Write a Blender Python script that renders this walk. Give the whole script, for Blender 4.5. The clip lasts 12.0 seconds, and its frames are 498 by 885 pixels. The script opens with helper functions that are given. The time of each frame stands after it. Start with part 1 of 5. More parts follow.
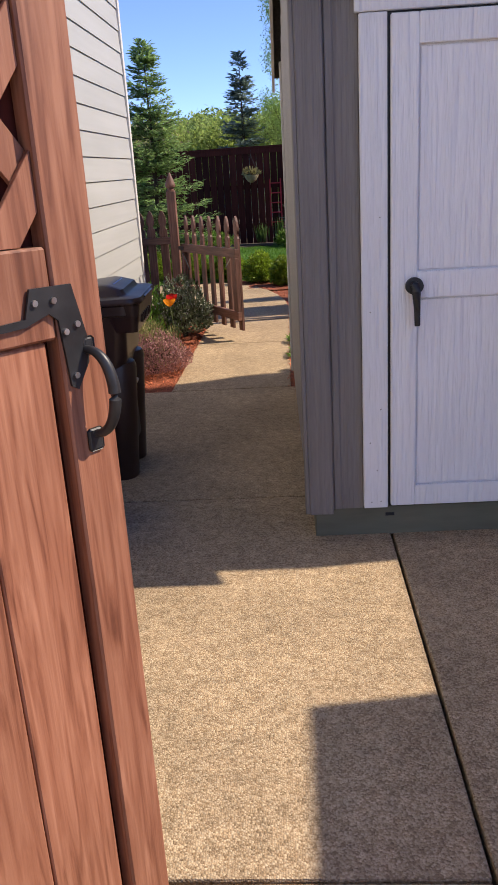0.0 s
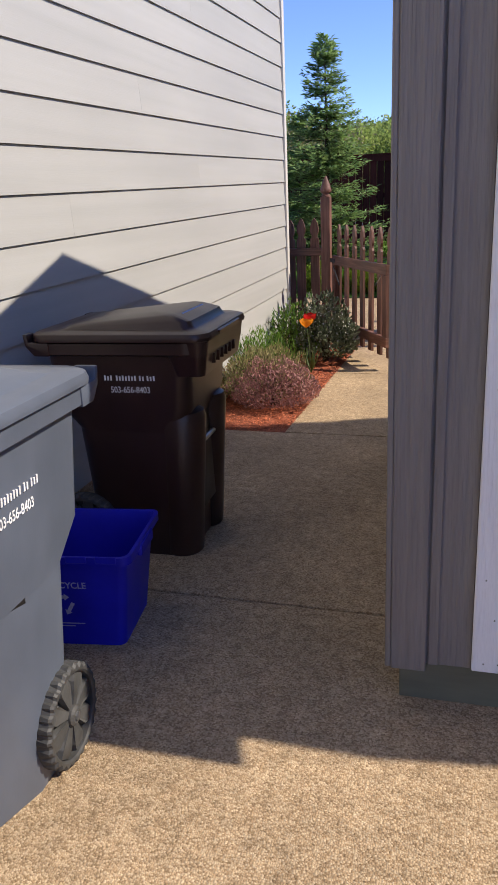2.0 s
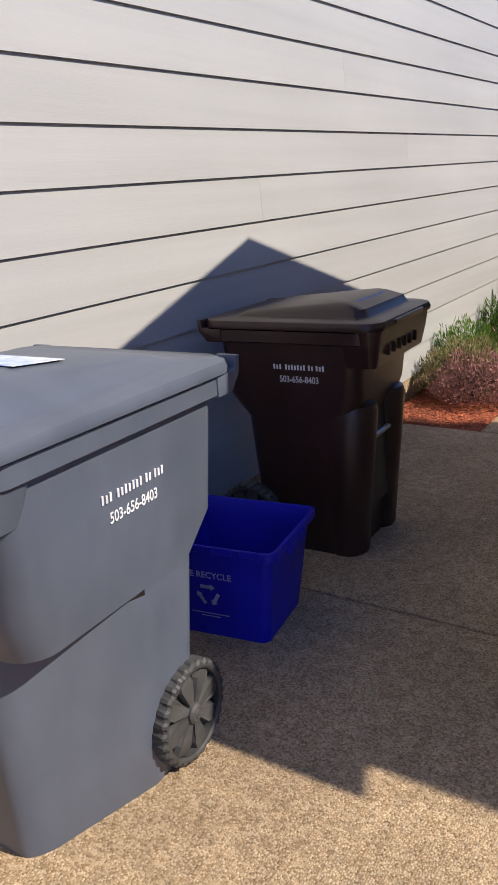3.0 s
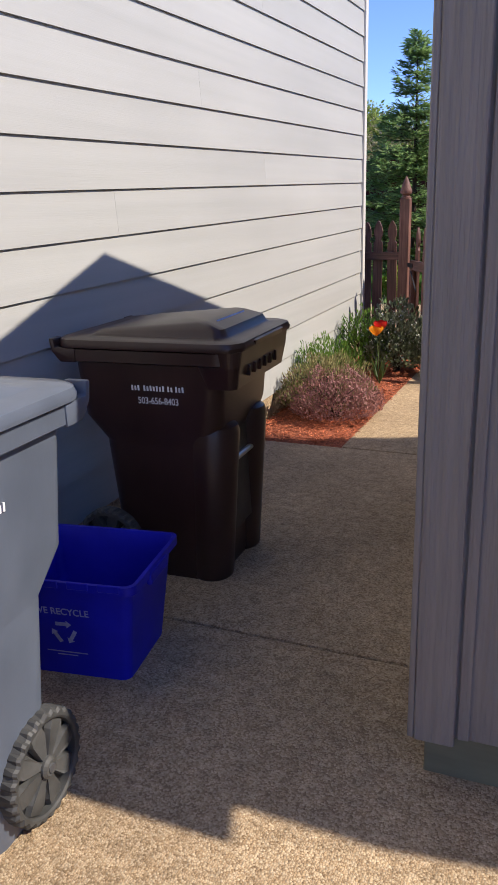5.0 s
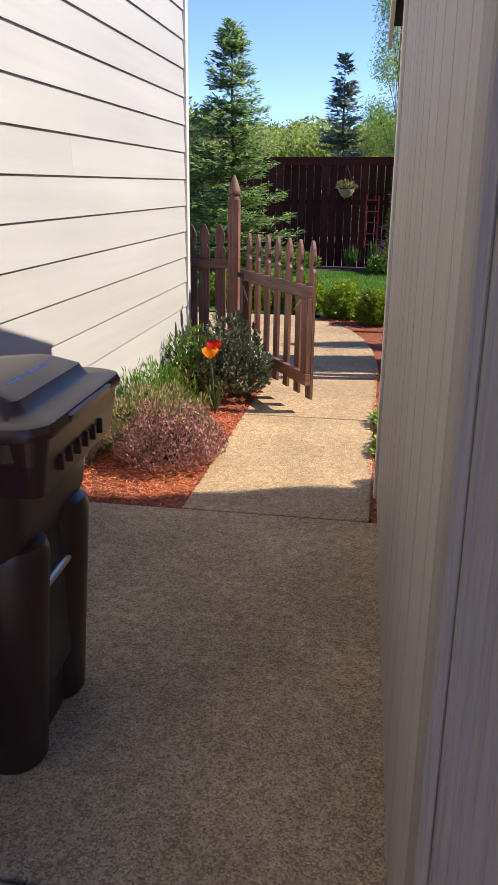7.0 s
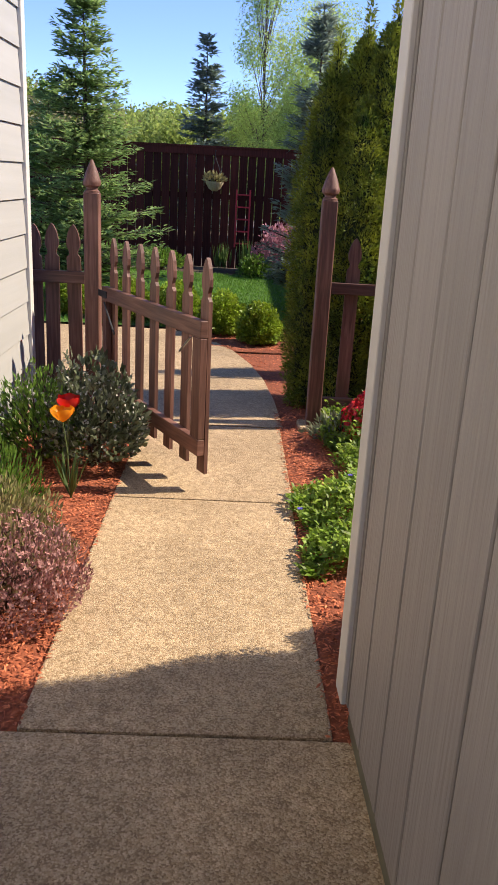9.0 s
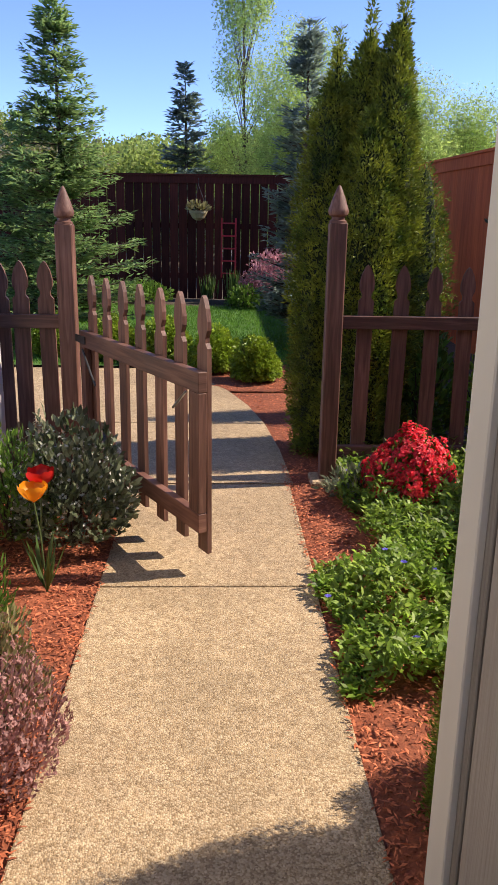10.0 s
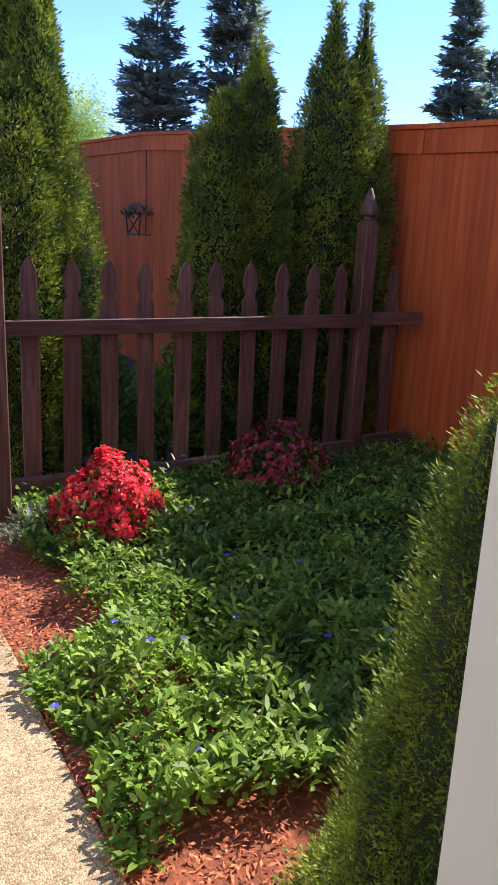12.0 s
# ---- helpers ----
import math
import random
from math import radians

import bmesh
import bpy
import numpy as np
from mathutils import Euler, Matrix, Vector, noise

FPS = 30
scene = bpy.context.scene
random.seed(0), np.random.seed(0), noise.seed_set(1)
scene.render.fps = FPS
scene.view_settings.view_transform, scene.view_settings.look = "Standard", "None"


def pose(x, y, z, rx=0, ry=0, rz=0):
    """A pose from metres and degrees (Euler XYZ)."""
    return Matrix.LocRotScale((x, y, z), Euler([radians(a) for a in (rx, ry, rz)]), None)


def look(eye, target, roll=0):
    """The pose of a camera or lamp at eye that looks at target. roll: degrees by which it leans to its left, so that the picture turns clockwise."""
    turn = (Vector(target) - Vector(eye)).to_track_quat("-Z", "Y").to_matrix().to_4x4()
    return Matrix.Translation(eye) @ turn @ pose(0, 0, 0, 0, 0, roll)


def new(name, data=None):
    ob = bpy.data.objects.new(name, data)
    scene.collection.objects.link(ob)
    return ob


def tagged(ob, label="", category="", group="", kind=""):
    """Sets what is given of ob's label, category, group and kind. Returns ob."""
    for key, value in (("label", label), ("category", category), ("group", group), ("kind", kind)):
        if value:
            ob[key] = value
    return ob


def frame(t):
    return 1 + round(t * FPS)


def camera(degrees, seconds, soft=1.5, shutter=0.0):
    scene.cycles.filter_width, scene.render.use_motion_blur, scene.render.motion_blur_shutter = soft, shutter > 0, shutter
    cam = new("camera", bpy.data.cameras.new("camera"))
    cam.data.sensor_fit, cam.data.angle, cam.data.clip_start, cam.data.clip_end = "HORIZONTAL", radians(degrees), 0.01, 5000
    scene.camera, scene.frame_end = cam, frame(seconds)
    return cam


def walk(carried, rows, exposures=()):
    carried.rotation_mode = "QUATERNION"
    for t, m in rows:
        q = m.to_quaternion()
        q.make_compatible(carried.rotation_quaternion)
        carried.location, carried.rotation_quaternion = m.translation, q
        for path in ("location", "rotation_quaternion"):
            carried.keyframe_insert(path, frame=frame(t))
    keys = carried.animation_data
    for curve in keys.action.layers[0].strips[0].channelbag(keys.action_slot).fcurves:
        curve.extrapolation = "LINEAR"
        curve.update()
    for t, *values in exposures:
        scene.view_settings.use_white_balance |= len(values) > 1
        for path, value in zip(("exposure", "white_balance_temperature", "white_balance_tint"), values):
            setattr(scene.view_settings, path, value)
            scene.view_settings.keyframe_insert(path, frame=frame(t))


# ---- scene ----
# ---------- camera ----------
cam = camera(35.8, 12.0)
PATH = [
    (0, (0.049, 0.144, 1.438), (-0.077, 2.038, 0.809), -3.5),
    (0.5, (0.086, 0.374, 1.451), (-0.093, 2.264, 0.822), -4.6),
    (1, (0.149, 0.638, 1.437), (-0.137, 2.518, 0.817), -2.7),
    (1.5, (0.238, 0.924, 1.424), (-0.151, 2.785, 0.801), -2.0),
    (2, (0.302, 1.162, 1.425), (-0.265, 2.985, 0.829), -2.5),
    (2.5, (0.395, 1.338, 1.413), (-0.485, 3.029, 0.808), -1.7),
    (3, (0.413, 1.377, 1.401), (-0.654, 2.958, 0.8), -3.7),
    (3.5, (0.433, 1.404, 1.433), (-0.479, 3.085, 0.847), -3.8),
    (5.5, (0.331, 1.556, 1.404), (-0.386, 3.326, 0.808), -1.3),
    (6, (0.209, 1.749, 1.402), (-0.381, 3.56, 0.79), -0.6),
    (6.5, (0.098, 2.066, 1.406), (-0.315, 3.931, 0.814), -0.2),
    (8.3, (-0.327, 3.427, 1.457), (-0.402, 5.329, 0.844), 3.4),
    (8.5, (-0.363, 3.62, 1.456), (-0.36, 5.522, 0.838), 3.3),
    (9, (-0.33, 3.937, 1.468), (-0.271, 5.842, 0.86), 3.1),
    (9.5, (-0.362, 4.326, 1.448), (-0.335, 6.242, 0.875), 2.1),
    (10, (-0.401, 4.625, 1.446), (-0.318, 6.549, 0.905), 1.0),
    (10.5, (-0.382, 4.892, 1.453), (-0.19, 6.812, 0.927), 3.1),
    (11, (-0.414, 5.08, 1.428), (0.08, 6.954, 0.935), 2.3),
    (11.5, (-0.498, 5.236, 1.402), (0.327, 6.982, 0.881), 1.5),
    (11.8, (-0.495, 5.34, 1.408), (0.406, 7.038, 0.858), 0.5),
    (12, (-0.506, 5.412, 1.399), (0.482, 7.07, 0.874), 2.6),
]
walk(cam, [(t, look(eye, target, roll)) for t, eye, target, roll in PATH],
     exposures=[(0.0, 1.29, 6700, 13), (3.0, 1.18, 6350, 12), (5.5, 1.40, 6300, 12), (6.5, 1.58, 6500, 12), (8.5, 1.62, 6900, 13), (10.5, 1.44, 6600, 13), (11.0, 1.46, 6400, 12), (11.5, 1.72, 6200, 11), (12.0, 1.94, 6000, 10)])

# ---------- world, sun ----------
SUN_EL, SUN_AZ = radians(43.0), radians(82.0)      # azimuth from +y towards +x
sun_way = Vector((math.sin(SUN_AZ) * math.cos(SUN_EL), math.cos(SUN_AZ) * math.cos(SUN_EL), math.sin(SUN_EL)))
world = bpy.data.worlds.new("sky")
scene.world = world
world.use_nodes = True
wn = world.node_tree.nodes
wn.clear()
sky = wn.new("ShaderNodeTexSky")
sky.sky_type, sky.sun_disc, sky.sun_elevation, sky.sun_rotation = "NISHITA", False, SUN_EL, SUN_AZ
sky.altitude, sky.air_density, sky.dust_density, sky.ozone_density = 1200, 0.7, 0.0, 3.0
bg = wn.new("ShaderNodeBackground")
bg.inputs[1].default_value = 0.125
wo = wn.new("ShaderNodeOutputWorld")
deep = wn.new("ShaderNodeMix")                      # a clear, deep blue northern sky
deep.data_type, deep.blend_type = "RGBA", "MULTIPLY"
deep.inputs[0].default_value = 1.0
deep.inputs[7].default_value = (0.68, 0.72, 0.90, 1)
world.node_tree.links.new(sky.outputs[0], deep.inputs[6])
world.node_tree.links.new(deep.outputs[2], bg.inputs[0])
world.node_tree.links.new(bg.outputs[0], wo.inputs[0])
sun = new("sun", bpy.data.lights.new("sun", "SUN"))
sun.data.energy, sun.data.angle, sun.data.color = 2.75, radians(0.53), (1.0, 0.90, 0.75)
sun.matrix_world = look(sun_way * 60, (0, 0, 0))

# ---------- helpers for building ----------
rng = np.random.default_rng(7)


def link(tree, a, b):
    tree.links.new(a, b)


def surface(name, colors, scale=6.0, stretch=(1, 1, 1), rough=0.6, rough_var=0.15, bump=0.2, bump_scale=40.0, dist=0.004,
            coarse=1.2, coarse_amt=0.25, detail=6.0, vary=0.12, metal=0.0, spec=0.5, island=False, translucent=0.0, distort=0.0, sheen=0.0):
    """Two scales of colour (fine ramp, coarse stain), gloss variation and relief, all in metres; varied object by object."""
    m = bpy.data.materials.new(name)
    m.use_nodes = True
    t = m.node_tree
    n = t.nodes
    bsdf = n["Principled BSDF"]
    co = n.new("ShaderNodeTexCoord")
    info = n.new("ShaderNodeObjectInfo")
    shift = n.new("ShaderNodeVectorMath")
    shift.operation = "SCALE"
    shift.inputs[0].default_value = (13.1, 7.7, 5.3)
    link(t, info.outputs["Random"], shift.inputs["Scale"])
    add = n.new("ShaderNodeVectorMath")
    link(t, co.outputs["Object"], add.inputs[0])
    link(t, shift.outputs[0], add.inputs[1])
    mp = n.new("ShaderNodeMapping")
    mp.inputs["Scale"].default_value = stretch
    link(t, add.outputs[0], mp.inputs[0])
    fine = n.new("ShaderNodeTexNoise")
    fine.inputs["Scale"].default_value, fine.inputs["Detail"].default_value = scale, detail
    fine.inputs["Distortion"].default_value = distort
    link(t, mp.outputs[0], fine.inputs["Vector"])
    ramp = n.new("ShaderNodeValToRGB")
    el = ramp.color_ramp.elements
    for i, (p, c) in enumerate(colors):
        e = el[i] if i < 2 else el.new(p)
        e.position, e.color = p, (*c, 1)
    link(t, fine.outputs["Fac"], ramp.inputs[0])
    big = n.new("ShaderNodeTexNoise")
    big.inputs["Scale"].default_value, big.inputs["Detail"].default_value = coarse, 4.0
    link(t, add.outputs[0], big.inputs["Vector"])
    rnd = n.new("ShaderNodeMath")
    rnd.operation = "MULTIPLY_ADD"
    geo = n.new("ShaderNodeNewGeometry")
    link(t, geo.outputs["Random Per Island"] if island else info.outputs["Random"], rnd.inputs[0])
    rnd.inputs[1].default_value, rnd.inputs[2].default_value = 2 * vary, 1 - vary
    st = n.new("ShaderNodeMapRange")
    st.inputs["From Min"].default_value, st.inputs["From Max"].default_value = 0.3, 0.7
    st.inputs["To Min"].default_value, st.inputs["To Max"].default_value = 1 - coarse_amt, 1 + coarse_amt * 0.6
    link(t, big.outputs["Fac"], st.inputs["Value"])
    mul = n.new("ShaderNodeMath")
    mul.operation = "MULTIPLY"
    link(t, st.outputs[0], mul.inputs[0])
    link(t, rnd.outputs[0], mul.inputs[1])
    tint = n.new("ShaderNodeVectorMath")
    tint.operation = "SCALE"
    link(t, ramp.outputs[0], tint.inputs[0])
    link(t, mul.outputs[0], tint.inputs["Scale"])
    link(t, tint.outputs[0], bsdf.inputs["Base Color"])
    rr = n.new("ShaderNodeMapRange")
    rr.inputs["To Min"].default_value, rr.inputs["To Max"].default_value = max(0.02, rough - rough_var), min(1.0, rough + rough_var)
    link(t, big.outputs["Fac"], rr.inputs["Value"])
    link(t, rr.outputs[0], bsdf.inputs["Roughness"])
    bsdf.inputs["Metallic"].default_value = metal
    bsdf.inputs["Specular IOR Level"].default_value = spec
    if bump:
        bn = n.new("ShaderNodeTexNoise")
        bn.inputs["Scale"].default_value, bn.inputs["Detail"].default_value = bump_scale, 5.0
        link(t, mp.outputs[0], bn.inputs["Vector"])
        bp = n.new("ShaderNodeBump")
        bp.inputs["Strength"].default_value, bp.inputs["Distance"].default_value = bump, dist
        link(t, bn.outputs["Fac"], bp.inputs["Height"])
        link(t, bp.outputs[0], bsdf.inputs["Normal"])
    if translucent:
        out = n["Material Output"]
        tr = n.new("ShaderNodeBsdfTranslucent")
        link(t, tint.outputs[0], tr.inputs["Color"])
        mix = n.new("ShaderNodeMixShader")
        mix.inputs[0].default_value = translucent
        link(t, bsdf.outputs[0], mix.inputs[1])
        link(t, tr.outputs[0], mix.inputs[2])
        link(t, mix.outputs[0], out.inputs["Surface"])
    return m


def aggregate(name, dark, mid, light):
    """Exposed-aggregate concrete: pebbles about a centimetre across, in sand-coloured paste."""
    m = bpy.data.materials.new(name)
    m.use_nodes = True
    t = m.node_tree
    n = t.nodes
    bsdf = n["Principled BSDF"]
    co = n.new("ShaderNodeTexCoord")
    v = n.new("ShaderNodeTexVoronoi")
    v.inputs["Scale"].default_value, v.inputs["Randomness"].default_value = 185.0, 1.0
    link(t, co.outputs["Object"], v.inputs["Vector"])
    sep = n.new("ShaderNodeSeparateColor")
    link(t, v.outputs["Color"], sep.inputs[0])
    ramp = n.new("ShaderNodeValToRGB")
    el = ramp.color_ramp.elements
    el[0].position, el[0].color = 0.0, (*dark, 1)
    el[1].position, el[1].color = 1.0, (*light, 1)
    e = el.new(0.45)
    e.color = (*mid, 1)
    link(t, sep.outputs[0], ramp.inputs[0])
    edge = n.new("ShaderNodeMapRange")
    edge.inputs["From Min"].default_value, edge.inputs["From Max"].default_value = 0.25, 0.75
    edge.inputs["To Min"].default_value, edge.inputs["To Max"].default_value = 1.0, 0.86
    link(t, v.outputs["Distance"], edge.inputs["Value"])
    big = n.new("ShaderNodeTexNoise")
    big.inputs["Scale"].default_value, big.inputs["Detail"].default_value, big.inputs["Roughness"].default_value = 1.7, 6.0, 0.6
    link(t, co.outputs["Object"], big.inputs["Vector"])
    st = n.new("ShaderNodeMapRange")
    st.inputs["From Min"].default_value, st.inputs["From Max"].default_value = 0.3, 0.7
    st.inputs["To Min"].default_value, st.inputs["To Max"].default_value = 0.78, 1.12
    link(t, big.outputs["Fac"], st.inputs["Value"])
    mid_n = n.new("ShaderNodeTexNoise")
    mid_n.inputs["Scale"].default_value, mid_n.inputs["Detail"].default_value = 22.0, 4.0
    link(t, co.outputs["Object"], mid_n.inputs["Vector"])
    st2 = n.new("ShaderNodeMapRange")
    st2.inputs["From Min"].default_value, st2.inputs["From Max"].default_value = 0.3, 0.7
    st2.inputs["To Min"].default_value, st2.inputs["To Max"].default_value = 0.8, 1.15
    link(t, mid_n.outputs["Fac"], st2.inputs["Value"])
    m1 = n.new("ShaderNodeMath")
    m1.operation = "MULTIPLY"
    link(t, edge.outputs[0], m1.inputs[0])
    link(t, st.outputs[0], m1.inputs[1])
    m2 = n.new("ShaderNodeMath")
    m2.operation = "MULTIPLY"
    link(t, m1.outputs[0], m2.inputs[0])
    link(t, st2.outputs[0], m2.inputs[1])
    tint = n.new("ShaderNodeVectorMath")
    tint.operation = "SCALE"
    link(t, ramp.outputs[0], tint.inputs[0])
    link(t, m2.outputs[0], tint.inputs["Scale"])
    link(t, tint.outputs[0], bsdf.inputs["Base Color"])
    bsdf.inputs["Roughness"].default_value = 0.85
    bsdf.inputs["Specular IOR Level"].default_value = 0.3
    bp = n.new("ShaderNodeBump")
    bp.inputs["Strength"].default_value, bp.inputs["Distance"].default_value, bp.invert = 0.7, 0.004, True
    link(t, v.outputs["Distance"], bp.inputs["Height"])
    link(t, bp.outputs[0], bsdf.inputs["Normal"])
    return m


# ---------- materials ----------
M_CONC = aggregate("aggregate_concrete", (0.27, 0.180, 0.098), (0.45, 0.318, 0.185), (0.61, 0.468, 0.300))
M_SIDING = surface("siding_paint", [(0.3, (0.375, 0.372, 0.352)), (0.7, (0.42, 0.416, 0.395))], 5, (1, 0.08, 3), 0.62, 0.1, 0.35, 90, 0.0012, 0.7, 0.06, vary=0.02)
M_TRIM = surface("trim_paint", [(0.3, (0.60, 0.57, 0.52)), (0.7, (0.67, 0.64, 0.59))], 6, (1, 1, 0.1), 0.6, 0.1, 0.2, 60, 0.001, 1.0, 0.08, vary=0.02)
M_TAUPE = surface("taupe_shed_paint", [(0.3, (0.31, 0.28, 0.255)), (0.7, (0.37, 0.335, 0.305))], 5, (14, 14, 0.5), 0.62, 0.1, 0.9, 7, 0.006, 0.8, 0.10, vary=0.03, distort=0.6)
# taupe paint darkened to put the shed front's shade into the colour
M_TAUPE_SHADED = surface("shaded_taupe_paint", [(0.3, (0.185, 0.166, 0.153)), (0.7, (0.24, 0.216, 0.198))], 5, (12, 12, 0.5), 0.6, 0.1, 0.9, 6, 0.009, 0.8, 0.08, vary=0.03, distort=0.6)
M_WHITE = surface("white_door_paint", [(0.3, (0.83, 0.83, 0.83)), (0.7, (0.89, 0.89, 0.89))], 4, (10, 10, 0.6), 0.5, 0.1, 1.0, 5, 0.011, 0.8, 0.05, vary=0.02, distort=1.2)
M_SKID = surface("green_grey_skid", [(0.3, (0.115, 0.115, 0.075)), (0.7, (0.19, 0.185, 0.125))], 7, (0.3, 1, 2), 0.6, 0.15, 0.2, 50, 0.002, 2.0, 0.25)
M_ROOF = surface("asphalt_shingle", [(0.3, (0.05, 0.05, 0.05)), (0.7, (0.10, 0.095, 0.09))], 60, (1, 1, 1), 0.9, 0.05, 0.5, 200, 0.003, 1.5, 0.2, vary=0.2)
M_CEDAR = surface("red_cedar_stain", [(0.28, (0.15, 0.047, 0.023)), (0.45, (0.27, 0.100, 0.053)), (0.72, (0.40, 0.178, 0.104))], 4, (16, 16, 0.9), 0.55, 0.12, 0.35, 14, 0.002, 1.6, 0.25, vary=0.15, distort=1.0)
M_RAILWOOD = surface("brown_rail_stain", [(0.3, (0.085, 0.034, 0.024)), (0.5, (0.145, 0.064, 0.045)), (0.75, (0.235, 0.118, 0.086))], 4, (0.8, 0.8, 14), 0.6, 0.15, 0.4, 16, 0.002, 2.5, 0.3, vary=0.2, distort=0.8)
M_BROWNWOOD = surface("brown_fence_stain", [(0.3, (0.085, 0.034, 0.024)), (0.5, (0.145, 0.064, 0.045)), (0.75, (0.235, 0.118, 0.086))], 4, (14, 14, 0.8), 0.6, 0.15, 0.4, 16, 0.002, 2.5, 0.3, vary=0.2, distort=0.8)
M_DARKFENCE = surface("dark_red_fence_stain", [(0.3, (0.050, 0.011, 0.008)), (0.7, (0.10, 0.023, 0.015))], 4, (12, 12, 0.7), 0.75, 0.1, 0.4, 14, 0.002, 1.2, 0.3, vary=0.3, spec=0.15, distort=0.6)
M_ORANGEFENCE = surface("orange_fence_stain", [(0.3, (0.52, 0.092, 0.026)), (0.7, (0.70, 0.16, 0.048))], 3, (10, 10, 0.5), 0.72, 0.1, 0.35, 14, 0.002, 0.8, 0.22, vary=0.08, spec=0.2, distort=0.6)
M_GREYBIN = surface("grey_cart_plastic", [(0.3, (0.085, 0.102, 0.135)), (0.7, (0.105, 0.123, 0.16))], 9, (1, 1, 0.5), 0.42, 0.12, 0.12, 160, 0.001, 3.0, 0.12, vary=0.02)
M_BROWNBIN = surface("brown_cart_plastic", [(0.3, (0.030, 0.012, 0.009)), (0.7, (0.042, 0.018, 0.014))], 9, (1, 1, 0.5), 0.36, 0.1, 0.12, 160, 0.001, 3.0, 0.15, vary=0.02, spec=0.5)
M_BLUE = surface("blue_crate_plastic", [(0.3, (0.010, 0.010, 0.38)), (0.7, (0.015, 0.016, 0.48))], 7, (1, 1, 1), 0.45, 0.1, 0.1, 120, 0.001, 3.0, 0.15, vary=0.02, spec=0.25)
M_RUBBER = surface("dark_wheel_plastic", [(0.3, (0.035, 0.035, 0.034)), (0.7, (0.075, 0.075, 0.072))], 14, (1, 1, 1), 0.6, 0.15, 0.2, 90, 0.002, 6.0, 0.35, vary=0.05)
M_BLACK = surface("black_iron", [(0.3, (0.012, 0.012, 0.013)), (0.7, (0.025, 0.025, 0.027))], 30, (1, 1, 1), 0.42, 0.15, 0.2, 160, 0.001, 8.0, 0.2, vary=0.03)
M_STEEL = surface("galvanised_steel", [(0.3, (0.45, 0.45, 0.45)), (0.7, (0.6, 0.6, 0.6))], 30, (1, 1, 1), 0.35, 0.1, 0.1, 200, 0.0005, 8.0, 0.2, metal=0.9)
M_PRINT = surface("white_print", [(0.3, (0.72, 0.72, 0.72)), (0.7, (0.8, 0.8, 0.8))], 90, (1, 1, 1), 0.6, 0.1, 0, vary=0.02)
M_PRINTDIM = surface("faded_white_print", [(0.3, (0.28, 0.28, 0.45)), (0.7, (0.40, 0.40, 0.56))], 90, (1, 1, 1), 0.6, 0.1, 0, vary=0.02)
M_STICKER = surface("pale_sticker", [(0.35, (0.35, 0.5, 0.72)), (0.65, (0.75, 0.75, 0.74))], 26, (1, 1, 1), 0.4, 0.1, 0, vary=0.02)
M_STICKERBLUE = surface("blue_sticker", [(0.35, (0.10, 0.17, 0.45)), (0.65, (0.30, 0.38, 0.62))], 40, (1, 1, 1), 0.4, 0.1, 0, vary=0.02)
M_COIR = surface("tan_coir", [(0.3, (0.42, 0.33, 0.17)), (0.7, (0.55, 0.45, 0.26))], 40, (1, 1, 1), 0.9, 0.05, 0.6, 90, 0.004, 4.0, 0.2)
M_SOIL = surface("soil_ground", [(0.3, (0.05, 0.035, 0.022)), (0.7, (0.10, 0.07, 0.045))], 18, (1, 1, 1), 0.95, 0.04, 0.6, 60, 0.01, 1.5, 0.3, vary=0.0)
M_MULCHBASE = surface("mulch_bed", [(0.3, (0.16, 0.042, 0.018)), (0.7, (0.34, 0.095, 0.042))], 40, (1, 1, 1), 0.95, 0.04, 0.8, 70, 0.01, 2.5, 0.3, vary=0.0)
M_MULCH = surface("red_bark_chip", [(0.3, (0.34, 0.085, 0.034)), (0.7, (0.62, 0.19, 0.085))], 60, (1, 1, 1), 0.85, 0.1, 0, coarse=3.0, coarse_amt=0.2, vary=0.45, island=True)
M_GRASS = surface("lawn_blade", [(0.3, (0.09, 0.22, 0.026)), (0.7, (0.17, 0.34, 0.05))], 9, (1, 1, 1), 0.6, 0.1, 0, coarse=0.9, coarse_amt=0.25, vary=0.3, island=True, translucent=0.35)
M_LAWN = surface("lawn_turf", [(0.3, (0.04, 0.10, 0.015)), (0.7, (0.09, 0.20, 0.03))], 40, (1, 1, 1), 0.9, 0.05, 0.6, 120, 0.01, 0.8, 0.2, vary=0)
M_BARK = surface("tree_bark", [(0.3, (0.06, 0.04, 0.028)), (0.7, (0.14, 0.10, 0.07))], 12, (2, 2, 0.4), 0.9, 0.05, 0.8, 40, 0.01, 3, 0.3)
M_STEM = surface("green_stem", [(0.3, (0.07, 0.11, 0.03)), (0.7, (0.11, 0.16, 0.05))], 30, (1, 1, 1), 0.6, 0.1, 0)


def leafmat(name, a, b, rough=0.5, vary=0.35, tr=0.35, coarse=2.5):
    return surface(name, [(0.3, a), (0.7, b)], 7, (1, 1, 1), rough, 0.1, 0, coarse=coarse, coarse_amt=0.25, vary=vary, island=True, translucent=tr)


